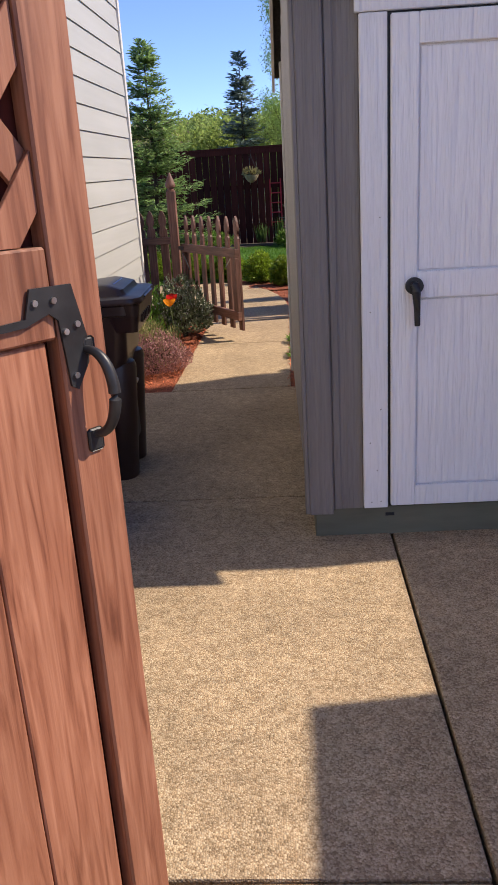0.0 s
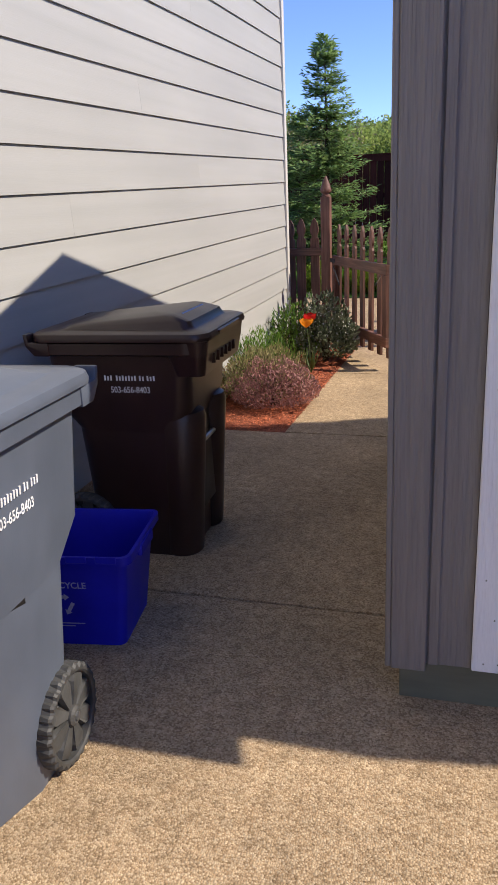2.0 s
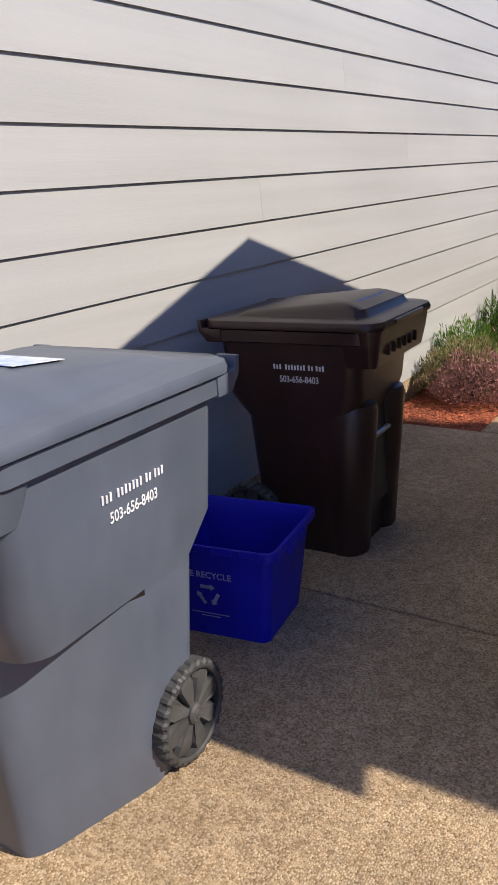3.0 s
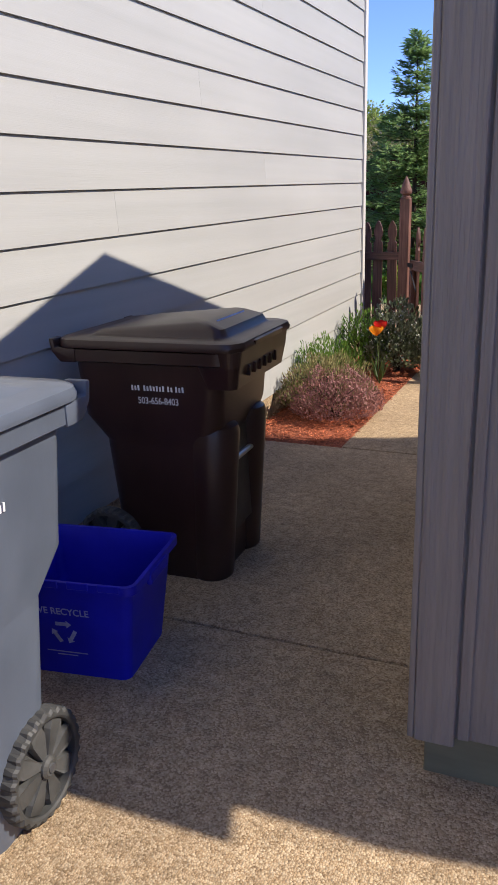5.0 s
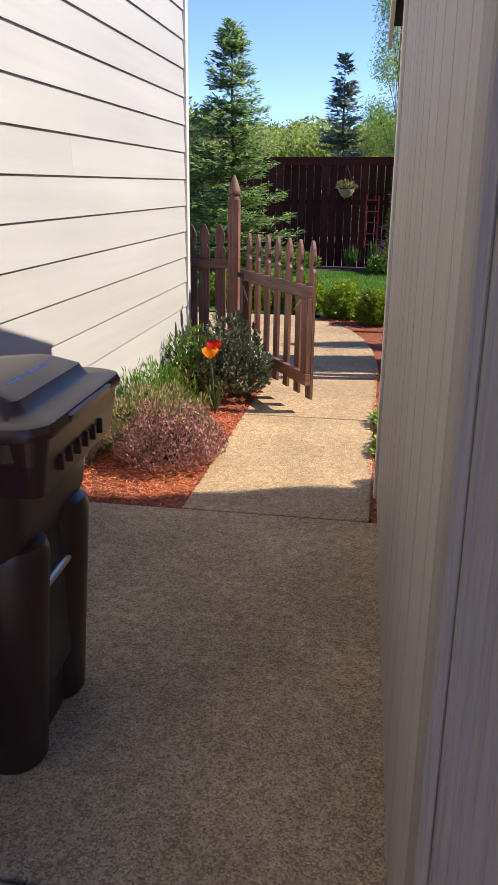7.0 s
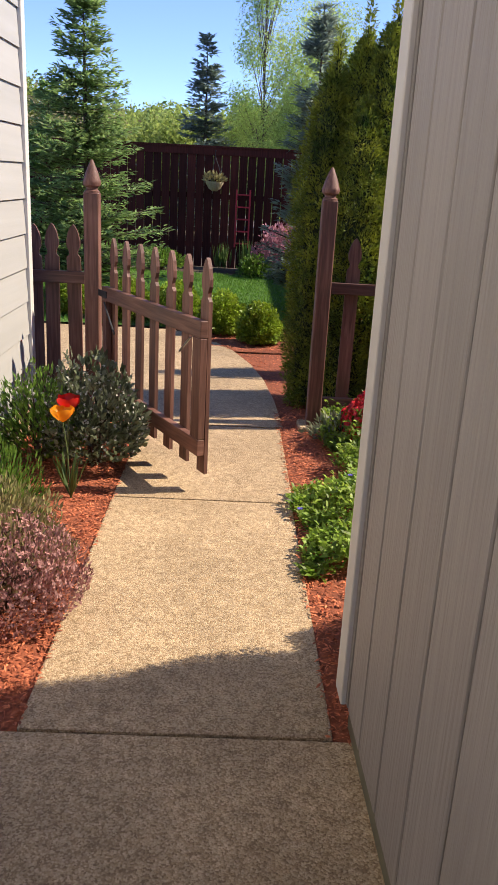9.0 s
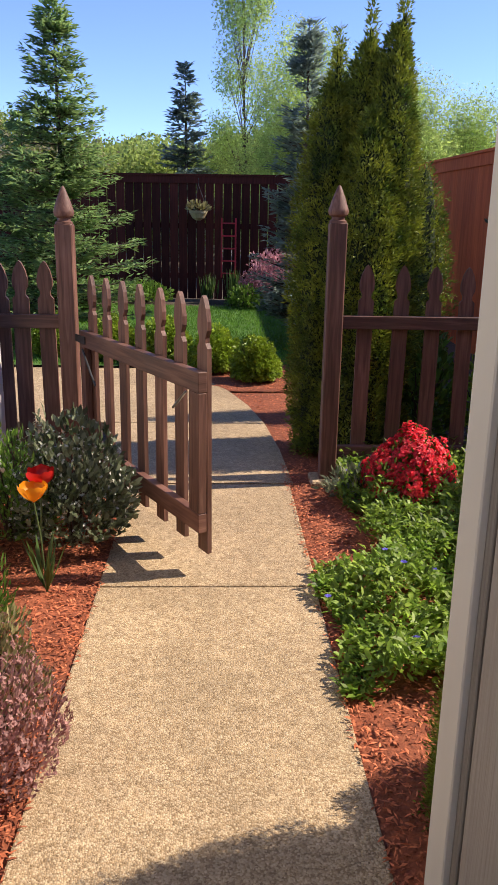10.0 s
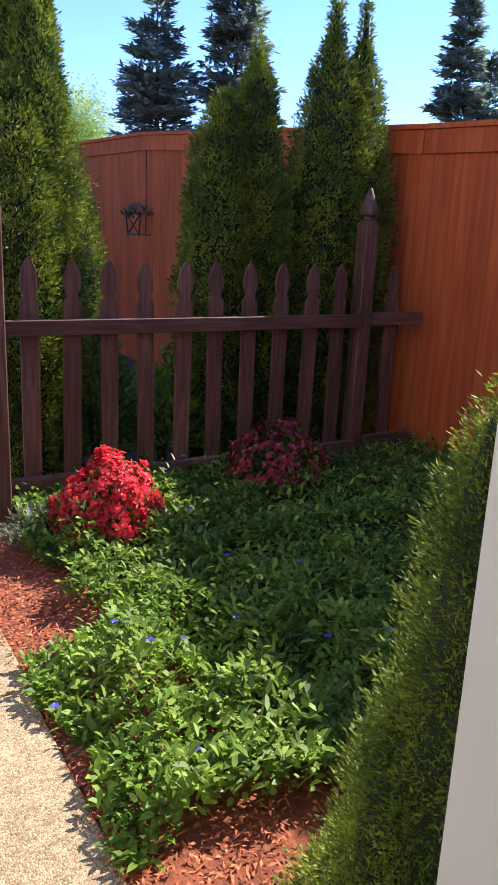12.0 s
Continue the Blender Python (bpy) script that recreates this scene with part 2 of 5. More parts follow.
L_ARB = leafmat("arborvitae_spray", (0.050, 0.105, 0.015), (0.34, 0.38, 0.040), 0.65, 0.4, 0.28)
# near-black green puts the crown's inner shade into the colour
L_ARBCORE = leafmat("evergreen_shade_core", (0.010, 0.020, 0.007), (0.02, 0.035, 0.010), 0.9, 0.2, 0.0)
L_FIR = leafmat("fir_needles", (0.14, 0.25, 0.075), (0.32, 0.44, 0.16), 0.6, 0.4, 0.55)
L_BLUE = leafmat("blue_spruce_needles", (0.15, 0.21, 0.16), (0.31, 0.38, 0.31), 0.6, 0.35, 0.5)
L_GOLD = leafmat("golden_cypress_spray", (0.07, 0.135, 0.016), (0.32, 0.38, 0.04), 0.6, 0.5, 0.35)
L_WOODS = leafmat("woodland_leaves", (0.21, 0.30, 0.06), (0.38, 0.45, 0.13), 0.7, 0.35, 0.55, 0.3)
L_BIRCH = leafmat("pale_birch_leaves", (0.38, 0.52, 0.12), (0.55, 0.66, 0.22), 0.7, 0.25, 0.6, 0.4)
L_BROWNWOODS = leafmat("budding_twigs", (0.24, 0.22, 0.11), (0.36, 0.33, 0.17), 0.7, 0.3, 0.3, 0.5)
L_BOX = leafmat("boxwood_leaves", (0.17, 0.28, 0.022), (0.34, 0.45, 0.04), 0.45, 0.35)
L_VINCA = leafmat("periwinkle_leaves", (0.12, 0.23, 0.025), (0.38, 0.52, 0.075), 0.5, 0.5, 0.5, 1.6)
L_HEATHER = leafmat("heather_twigs", (0.21, 0.21, 0.065), (0.42, 0.36, 0.18), 0.7, 0.4)
L_PINK = leafmat("heather_bloom", (0.30, 0.13, 0.12), (0.54, 0.30, 0.27), 0.7, 0.4)
L_OLIVE = leafmat("grey_green_leaves", (0.07, 0.10, 0.04), (0.28, 0.31, 0.20), 0.34, 0.55)
L_GREEN = leafmat("garden_green_leaves", (0.07, 0.16, 0.02), (0.20, 0.33, 0.05), 0.45, 0.4)
L_WHITEBUD = leafmat("white_buds", (0.5, 0.5, 0.42), (0.65, 0.64, 0.58), 0.6, 0.2)
L_RED = leafmat("red_azalea_petals", (0.86, 0.022, 0.05), (0.98, 0.11, 0.15), 0.45, 0.3, 0.5)
L_DARKRED = leafmat("dusky_red_petals", (0.42, 0.03, 0.05), (0.62, 0.09, 0.12), 0.5, 0.3, 0.3)
L_ORANGE = leafmat("orange_poppy_petals", (0.85, 0.28, 0.01), (0.95, 0.40, 0.02), 0.45, 0.15, 0.4)
L_REDPETAL = leafmat("red_poppy_petals", (0.5, 0.01, 0.01), (0.7, 0.02, 0.015), 0.45, 0.15, 0.4)
L_VIOLET = leafmat("violet_petals", (0.10, 0.08, 0.5), (0.18, 0.16, 0.68), 0.5, 0.2, 0.3)
L_PINKSHRUB = leafmat("pink_shrub_bloom", (0.42, 0.17, 0.22), (0.62, 0.32, 0.36), 0.6, 0.35, 0.4)
L_IRIS = leafmat("iris_blades", (0.07, 0.13, 0.03), (0.14, 0.22, 0.05), 0.5, 0.3)


# ---------- mesh helpers ----------
STUFF = {"limbwork", "twig_frame", "leaves", "flowering", "needles", "foliage"}


def mesh_of(name, verts, faces, mat, smooth=False):
    me = bpy.data.meshes.new(name)
    me.from_pydata([tuple(map(float, v)) for v in verts], [], faces)
    me.materials.append(mat)
    if smooth:
        me.polygons.foreach_set("use_smooth", [True] * len(me.polygons))
    me.update()
    return me


def part(name, bm, mat, parent=None, label="", smooth=False, m=None):
    """Links a bmesh as one mesh object, under a thing or a part."""
    me = bpy.data.meshes.new(name)
    bm.to_mesh(me)
    bm.free()
    me.materials.append(mat)
    if smooth:
        me.polygons.foreach_set("use_smooth", [True] * len(me.polygons))
        me.set_sharp_from_angle(angle=radians(38))
    ob = new(name, me)
    ob.parent = parent
    if m is not None:
        ob.matrix_local = m
    if label:
        ob["label"] = label
    if name in STUFF:
        ob["kind"] = "stuff"
    return ob


def piece(name, me, parent, m=None):
    ob = new(name, me)
    ob.parent = parent
    if m is not None:
        ob.matrix_local = m
    if name in STUFF:
        ob["kind"] = "stuff"
    return ob


def empty(name, m, label, category, group="", kind=""):
    ob = new(name)
    ob.matrix_world = m
    ob.empty_display_size = 0.1
    return tagged(ob, label, category, group, kind)


def box(x0, x1, y0, y1, z0, z1, bevel=0.0, bm=None, seg=1):
    bm = bm or bmesh.new()
    r = bmesh.ops.create_cube(bm, size=1.0, matrix=Matrix.Translation(((x0 + x1) / 2, (y0 + y1) / 2, (z0 + z1) / 2)) @ Matrix.Diagonal((x1 - x0, y1 - y0, z1 - z0, 1)))
    if bevel:
        edges = list({e for v in r["verts"] for e in v.link_edges})
        bmesh.ops.bevel(bm, geom=edges, offset=bevel, segments=seg, affect="EDGES", profile=0.6)
    return bm


def tube(points, radius, seg=10, bm=None):
    """A round rod along a run of points."""
    bm = bm or bmesh.new()
    rings = []
    pts = [Vector(p) for p in points]
    for i, p in enumerate(pts):
        d = (pts[min(i + 1, len(pts) - 1)] - pts[max(i - 1, 0)]).normalized()
        q = d.to_track_quat("Z", "Y")
        r = radius[i] if isinstance(radius, (list, tuple)) else radius
        rings.append([bm.verts.new(p + q @ Vector((r * math.cos(a), r * math.sin(a), 0))) for a in (2 * math.pi * k / seg for k in range(seg))])
    for a, b in zip(rings, rings[1:]):
        for k in range(seg):
            bm.faces.new((a[k], a[(k + 1) % seg], b[(k + 1) % seg], b[k]))
    bm.faces.new(rings[0][::-1])
    bm.faces.new(rings[-1])
    return bm


def loft(sections, bm=None, cap=(True, True)):
    """Skins rings of equal count; each section is a list of points."""
    bm = bm or bmesh.new()
    rings = [[bm.verts.new(p) for p in s] for s in sections]
    k = len(rings[0])
    for a, b in zip(rings, rings[1:]):
        for i in range(k):
            bm.faces.new((a[i], a[(i + 1) % k], b[(i + 1) % k], b[i]))
    if cap[0]:
        bm.faces.new(rings[0][::-1])
    if cap[1]:
        bm.faces.new(rings[-1])
    return bm


def rrect(x0, x1, y0, y1, z, r, n=7):
    """A rounded rectangle at height z."""
    out = []
    for cx, cy, a0 in ((x1 - r, y1 - r, 0), (x0 + r, y1 - r, 90), (x0 + r, y0 + r, 180), (x1 - r, y0 + r, 270)):
        for i in range(n + 1):
            a = radians(a0 + 90 * i / n)
            out.append((cx + r * math.cos(a), cy + r * math.sin(a), z))
    return out


def prism(profile, y0, y1, bm=None):
    """Extrudes an x-z outline along y."""
    bm = bm or bmesh.new()
    a = [bm.verts.new((x, y0, z)) for x, z in profile]
    b = [bm.verts.new((x, y1, z)) for x, z in profile]
    k = len(profile)
    bm.faces.new(a)
    bm.faces.new(b[::-1])
    for i in range(k):
        bm.faces.new((a[i], b[i], b[(i + 1) % k], a[(i + 1) % k]))
    bmesh.ops.recalc_face_normals(bm, faces=bm.faces)
    return bm


def leaf_mesh(name, pos, way, up, length, width, mat, fold=0.15, oval=False):
    """Many leaves: pos is the stalk, way the direction, up the blade's normal; lengths and widths in metres; four corners, or six for broad ovals."""
    n = len(pos)
    way = way / (np.linalg.norm(way, axis=1, keepdims=True) + 1e-9)
    side = np.cross(way, up)
    side /= np.linalg.norm(side, axis=1, keepdims=True) + 1e-9
    nor = np.cross(side, way)
    L, W = np.broadcast_to(length, n)[:, None], np.broadcast_to(width, n)[:, None]
    edge = ((0.28, 0.92), (0.70, 0.80)) if oval else ((0.45, 1.0),)
    near = [pos + way * L * f + side * W * 0.5 * g + nor * W * fold for f, g in edge]
    far = [pos + way * L * f - side * W * 0.5 * g + nor * W * fold for f, g in reversed(edge)]
    ring = [pos] + near + [pos + way * L - nor * W * (0.3 if oval else 0.0)] + far
    k = len(ring)
    v = np.stack(ring, axis=1).reshape(-1, 3)
    me = bpy.data.meshes.new(name)
    me.vertices.add(k * n)
    me.vertices.foreach_set("co", v.astype(np.float32).ravel())
    me.loops.add(k * n)
    me.loops.foreach_set("vertex_index", np.arange(k * n, dtype=np.int32))
    me.polygons.add(n)
    me.polygons.foreach_set("loop_start", np.arange(0, k * n, k, dtype=np.int32))
    me.materials.append(mat)
    me.update(calc_edges=True)
    me.validate()
    return me


def randdir(n):
    d = rng.normal(size=(n, 3))
    return d / np.linalg.norm(d, axis=1, keepdims=True)


def ground_z(x, y):
    """The yard rises gently past the gate towards the back fence."""
    s = min(max((y - 12.0) / 6.5, 0.0), 1.0)
    return 0.24 * s * s * (3 - 2 * s)

# ---------- ground ----------
def ground_sheet():
    xs = [-300, -80, -30] + [-14 + 1.0 * i for i in range(29)] + [30, 80, 300]
    ys = [-300, -80, -20] + [-6 + 1.0 * i for i in range(31)] + [40, 90, 300]
    v = [(x, y, ground_z(x, y) - 0.06) for y in ys for x in xs]
    k = len(xs)
    f = [(j * k + i, j * k + i + 1, (j + 1) * k + i + 1, (j + 1) * k + i) for j in range(len(ys) - 1) for i in range(k - 1)]
    ob = new("ground", mesh_of("ground", v, f, M_SOIL, True))
    return tagged(ob, "bare dark soil ground under the garden", "ground", kind="structure")


ground_sheet()

# concrete: slabs with open joints
paving = empty("pavement", Matrix(), "tan exposed-aggregate concrete slabs with narrow joints", "pavement", kind="structure")


def slab(x0, x1, y0, y1, name="slab"):
    bm = bmesh.new()
    box(x0 + 0.0055, x1 - 0.0055, y0 + 0.0055, y1 - 0.0055, -0.1, 0.0, 0.008, bm, 2)
    return part(name, bm, M_CONC, paving)


slab(-1.56, 0.435, -2.2, 1.435)
slab(0.435, 2.98, -2.2, 1.435)
# unseen slabs behind the start, added to bounce sunlight onto the shed door
slab(-1.56, 2.98, -5.8, -2.2)
slab(-1.56, 2.98, -9.4, -5.8)
slab(2.98, 7.5, -9.4, 0.85)
slab(-1.56, 0.435, 1.435, 3.62)
slab(0.435, 2.98, 1.435, 3.62)
slab(-1.56, 0.6, 3.62, 5.775)
slab(-0.895, 0.02, 5.775, 7.555)
slab(-0.895, 0.03, 7.555, 8.88)


def outline_slab(points, name="slab"):
    bm = bmesh.new()
    top = [bm.verts.new((x, y, 0.0)) for x, y in points]
    low = [bm.verts.new((x, y, -0.1)) for x, y in points]
    bm.faces.new(top)
    for i in range(len(points)):
        j = (i + 1) % len(points)
        bm.faces.new((top[j], top[i], low[i], low[j]))
    bmesh.ops.recalc_face_normals(bm, faces=bm.faces)
    return part(name, bm, M_CONC, paving)


outline_slab([(-0.93, 8.892), (0.045, 8.892), (0.02, 9.6), (-0.04, 10.3), (-1.2, 10.3), (-1.1, 9.6)])
outline_slab([(-3.6, 10.31), (-0.042, 10.31), (-0.14, 10.9), (-0.3, 11.5), (-0.55, 12.1), (-1.0, 12.6), (-3.6, 12.6)])

# ---------- house ----------
WALL_X, WALL_END, RISE = -1.575, 8.73, 0.021


def house():
    h = empty("house", Matrix(), "beige house wall of horizontal lap siding", "house", kind="structure")
    part("wall", box(-9.0, WALL_X - 0.03, -8.0, WALL_END - 0.02, -0.05, 5.75), M_TRIM, h)
    part("foundation", box(WALL_X - 0.028, WALL_X - 0.008, -4.0, WALL_END - 0.03, -0.05, 0.14), M_CONC, h)
    part("corner_board", box(WALL_X - 0.02, WALL_X + 0.014, WALL_END - 0.022, WALL_END + 0.05, 0.06, 5.7, 0.003), M_TRIM, h)
    part("roof", prism([(-9.4, 5.76), (-1.15, 5.76), (-1.15, 5.95), (-5.2, 8.2), (-9.4, 5.95)], -8.4, WALL_END + 0.35), M_ROOF, h)
    for k in range(28):
        z = 0.006 + 0.2 * k                      # lower edge of the board at y = 0
        seams = [WALL_END - 0.024] if k % 3 else [6.36 - 0.9 * (k % 4), WALL_END - 0.024]
        if k == 7:
            seams = [6.35, WALL_END - 0.024]
        y0 = -4.0
        for y1 in seams:
            bm = prism([(WALL_X - 0.022, 0.0), (WALL_X, 0.0), (WALL_X - 0.012, 0.21), (WALL_X - 0.022, 0.21)], y0, y1 - 0.0004)
            for v in bm.verts:
                v.co.z += z - 0.0 + RISE * v.co.y
            part("siding_board", bm, M_SIDING, h)
            y0 = y1 + 0.0004
    return h


house()


# ---------- shed ----------
def shed():
    """Local: x across the front to the east, y to the back; near-west corner at the origin."""
    W, D, EAVE, RIDGE = 1.88, 2.718, 2.15, 2.66
    s = empty("garden_shed", pose(0.083, 3.145, 0, 0, 0, 1.05), "taupe wooden garden shed with a white door", "shed")
    part("skid", box(0.03, W - 0.03, 0.02, D - 0.02, -0.005, 0.128, 0.004), M_SKID, s, "weathered green-grey timber base")
    part("vent_slot", box(0.325, 0.362, 0.017, 0.0215, 0.083, 0.097), M_BLACK, s)
    # gable body
    bm = bmesh.new()
    west = [bm.verts.new((0.02, y, z)) for y, z in [(0.02, 0.13), (D - 0.02, 0.13), (D - 0.02, EAVE + 0.05), (D / 2 + 0.16, RIDGE), (0.02, EAVE + 0.02)]]
    east = [bm.verts.new((W - 0.02, v.co.y, v.co.z)) for v in west]
    bm.faces.new(west)
    bm.faces.new(east[::-1])
    for i in range(5):
        bm.faces.new((west[i], east[i], east[(i + 1) % 5], west[(i + 1) % 5]))
    bmesh.ops.recalc_face_normals(bm, faces=bm.faces)
    part("body", bm, M_TAUPE, s)
    # grooved side panels on the path side
    ys = [0.095] + [0.30 + 0.2125 * i for i in range(11)] + [D - 0.118]
    for a, b in zip(ys, ys[1:]):
        y_mid = (a + b) / 2
        top = EAVE + 0.03 + (RIDGE - EAVE - 0.05) * (1 - abs(y_mid - D / 2) / (D / 2))
        part("panel", box(0.004, 0.022, a + 0.005, b - 0.005, 0.128, top, 0.003), M_TAUPE, s)
    # front panel: the same taupe, darkened for the shade it stands in
    part("panel", box(0.095, 0.232, 0.006, 0.022, 0.128, EAVE + 0.05, 0.002), M_TAUPE_SHADED, s)
    part("panel", box(1.25, W - 0.09, 0.006, 0.022, 0.128, EAVE + 0.05, 0.002), M_TAUPE, s)
    # corner boards: darker paint holds the front's shade, paler paint the rear's light
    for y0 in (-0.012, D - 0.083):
        part("corner_board", box(-0.010, 0.007, y0, y0 + 0.095, 0.115, EAVE + 0.06, 0.003), M_TAUPE_SHADED if y0 < 1 else M_TRIM, s)
    part("corner_board", box(0.0072, 0.106, -0.014, 0.005, 0.112, EAVE + 0.06, 0.003), M_TAUPE_SHADED, s)
    part("batten", box(0.112, 0.140, -0.002, 0.0055, 0.13, EAVE + 0.05, 0.002), M_TAUPE_SHADED, s)
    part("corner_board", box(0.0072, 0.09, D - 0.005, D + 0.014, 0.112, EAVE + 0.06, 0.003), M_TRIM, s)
    # strip in the shaded taupe paints the groove's shadow beside the rear board
    part("corner_strip", box(0.003, 0.021, D - 0.115, D - 0.0845, 0.128, EAVE + 0.05, 0.002), M_TAUPE_SHADED, s, "dark strip painting the shadow groove beside the corner board")
    # door casing
    part("door_casing", box(0.232, 0.331, -0.018, 0.0055, 0.135, 1.845 + 0.135, 0.003), M_WHITE, s)
    part("door_casing", box(1.14, 1.24, -0.018, 0.0055, 0.135, 1.98, 0.003), M_WHITE, s)
    for nx, nz in ((0.262, 0.16), (0.300, 0.162), (0.285, 0.30), (0.258, 0.42), (0.301, 0.56), (0.262, 0.95), (0.300, 1.30)):
        part("nail", box(nx, nx + 0.004, -0.0195, -0.0181, nz, nz + 0.004), M_SKID, s)
    part("door_head", box(0.218, 1.254, -0.020, 0.0055, 1.983, 2.10, 0.003), M_WHITE, s)
    # black sheet behind the door paints the shade in the gap round it
    part("door_gap", box(0.331, 1.14, 0.004, 0.0195, 0.135, 1.983), M_BLACK, s)
    # the door
    d = part("door", box(0.343, 1.13, -0.010, 0.0035, 0.147, 1.972, 0.002), M_WHITE, s, "white panelled shed door, closed")
    for nm, a in (("stile", (0.343, 0.440, 0.147, 1.972)), ("stile", (1.033, 1.13, 0.147, 1.972)), ("rail", (0.4405, 1.0325, 0.147, 0.235)),
                  ("rail", (0.4405, 1.0325, 0.998, 1.098)), ("rail", (0.4405, 1.0325, 1.872, 1.972))):
        part(nm, box(a[0], a[1], -0.028, -0.0101, a[2], a[3], 0.003), M_WHITE, d)
    for z0, z1 in ((0.240, 0.993), (1.103, 1.867)):
        part("door_panel", box(0.4465, 1.0265, -0.0165, -0.0101, z0, z1, 0.003), M_WHITE, d)
    hnd = part("handle", loft([[(0.428 + 0.034 * math.cos(t), y, 1.045 + (0.03 if math.sin(t) < 0 else 0.034) * math.sin(t)) for t in np.linspace(0, 2 * math.pi, 20, endpoint=False)] for y in (-0.029, -0.045)]), M_BLACK, d, "black lever door handle")
    part("lever", tube([(0.428, -0.045, 1.05), (0.428, -0.066, 1.05), (0.43, -0.07, 1.03), (0.434, -0.068, 0.96), (0.436, -0.064, 0.90)], [0.016, 0.017, 0.017, 0.012, 0.011]), M_BLACK, hnd, smooth=True)
    # roof; its unseen ridge and eaves are offset to place the cast shadow
    for sgn in (0, 1):
        bm = bmesh.new()
        y_r = D / 2 + 0.16
        y_e = -0.10 if sgn == 0 else D + 0.32
        z_e = RIDGE + 0.02 - abs(y_e - y_r) * 0.345
        p = [(y_e, z_e), (y_r, RIDGE + 0.02), (y_r, RIDGE + 0.06), (y_e, z_e + 0.04)]
        a = [bm.verts.new((-0.04, y, z)) for y, z in p]
        b = [bm.verts.new((W + 0.04, y, z)) for y, z in p]
        bm.faces.new(a)
        bm.faces.new(b[::-1])
        for i in range(4):
            bm.faces.new((a[i], b[i], b[(i + 1) % 4], a[(i + 1) % 4]))
        bmesh.ops.recalc_face_normals(bm, faces=bm.faces)
        part("roof", bm, M_ROOF, s, "dark asphalt shingles")
        bm = bmesh.new()
        a = [bm.verts.new((-0.058, y, z - (0.09 if i in (0, 1) else 0.0))) for i, (y, z) in enumerate(p)]
        b = [bm.verts.new((-0.041, v.co.y, v.co.z)) for v in a]
        bm.faces.new(a)
        bm.faces.new(b[::-1])
        for i in range(4):
            bm.faces.new((a[i], b[i], b[(i + 1) % 4], a[(i + 1) % 4]))
        bmesh.ops.recalc_face_normals(bm, faces=bm.faces)
        part("rake_board", bm, M_TRIM, s)
    return s


shed()

# ---------- side walls and fences ----------
def board_fence(name, pts, z0, z1, mat, cap_mat, label, board=0.14, gap=0.005, group="", cap_h=0.14, thick=0.018):
    """Upright boards along a line, rails behind, a wide cap board in front; boards are pieces of it."""
    f = empty(name, Matrix(), label, "fence")
    for (xa, ya), (xb, yb) in zip(pts, pts[1:]):
        run = Vector((xb - xa, yb - ya, 0))
        L = run.length
        yaw = math.degrees(math.atan2(run.y, run.x))
        count = math.ceil(L / (board + gap))
        for i in range(count):
            bm = box(0, board, -thick / 2, thick / 2, 0, 1, 0.0)
            t = (i * (board + gap)) / L
            x, y = xa + run.x * t, ya + run.y * t
            zz0, zz1 = z0(x, y), z1(x, y)
            for v in bm.verts:
                v.co.z = zz0 if v.co.z < 0.5 else zz1 - 0.01
            part("board", bm, mat, f, m=pose(x, y, 0, 0, 0, yaw + rng.uniform(-0.4, 0.4)))
        za, zb = z1(xa, ya), z1(xb, yb)
        for off, lo, hi in ((-thick / 2 - 0.012, -cap_h, 0.0),):
            for side in (-1, 1):
                bm = box(0, L, side * (thick / 2 + 0.003), side * (thick / 2 + 0.022), 0, 1)
                for v in bm.verts:
                    base = za + (zb - za) * v.co.x / L
                    v.co.z = base + (lo if v.co.z < 0.5 else hi)
                bmesh.ops.recalc_face_normals(bm, faces=bm.faces)
                part("trim_board", bm, cap_mat, f, m=pose(xa, ya, 0, 0, 0, yaw))
        bm = box(0, L, -0.05, 0.05, 0, 1)
        for v in bm.verts:
            v.co.z = za + (zb - za) * v.co.x / L + (0.002 if v.co.z < 0.5 else 0.032)
        part("cap", bm, cap_mat, f, m=pose(xa, ya, 0, 0, 0, yaw))
        for h in (0.35, 1.2):
            bm = box(0, L, -thick / 2 - 0.04, -thick / 2 - 0.001, 0, 0.09)
            part("rail", bm, mat, f, m=pose(xa, ya, z0(xa, ya) + h, 0, 0, yaw))
    return f


FENCE_R = [(3.5, 7.9), (3.0, 9.3), (2.75, 13.2), (2.45, 18.15)]
board_fence("board_fence", FENCE_R, lambda x, y: ground_z(x, y) - 0.05, lambda x, y: 2.06 + 0.062 * min(4.5, max(0, y - 9.3)), M_ORANGEFENCE, M_ORANGEFENCE,
            "tall orange-stained wooden board fence", gap=0.002)
FENCE_B = [(2.45, 18.2), (-9.5, 19.4)]
board_fence("board_fence", FENCE_B, lambda x, y: ground_z(x, y) - 0.05, lambda x, y: 2.25, M_DARKFENCE, M_DARKFENCE,
            "tall dark red-brown wooden board fence", gap=0.015, cap_h=0.12)
# unseen walls added to close the east side, stepped to cast shadow edges
part("wall_east", box(3.0, 3.12, 2.44, 3.7, -0.05, 2.42), M_ORANGEFENCE)["kind"] = "structure"
part("wall_east", box(3.0, 3.12, 3.7, 7.6, -0.05, 2.42), M_ORANGEFENCE)["kind"] = "structure"
part("wall_east", box(3.0, 3.62, 7.62, 7.74, -0.05, 2.42), M_ORANGEFENCE)["kind"] = "structure"
part("wall_east", box(3.0, 3.12, 0.9, 2.44, -0.05, 2.78), M_ORANGEFENCE)["kind"] = "structure"
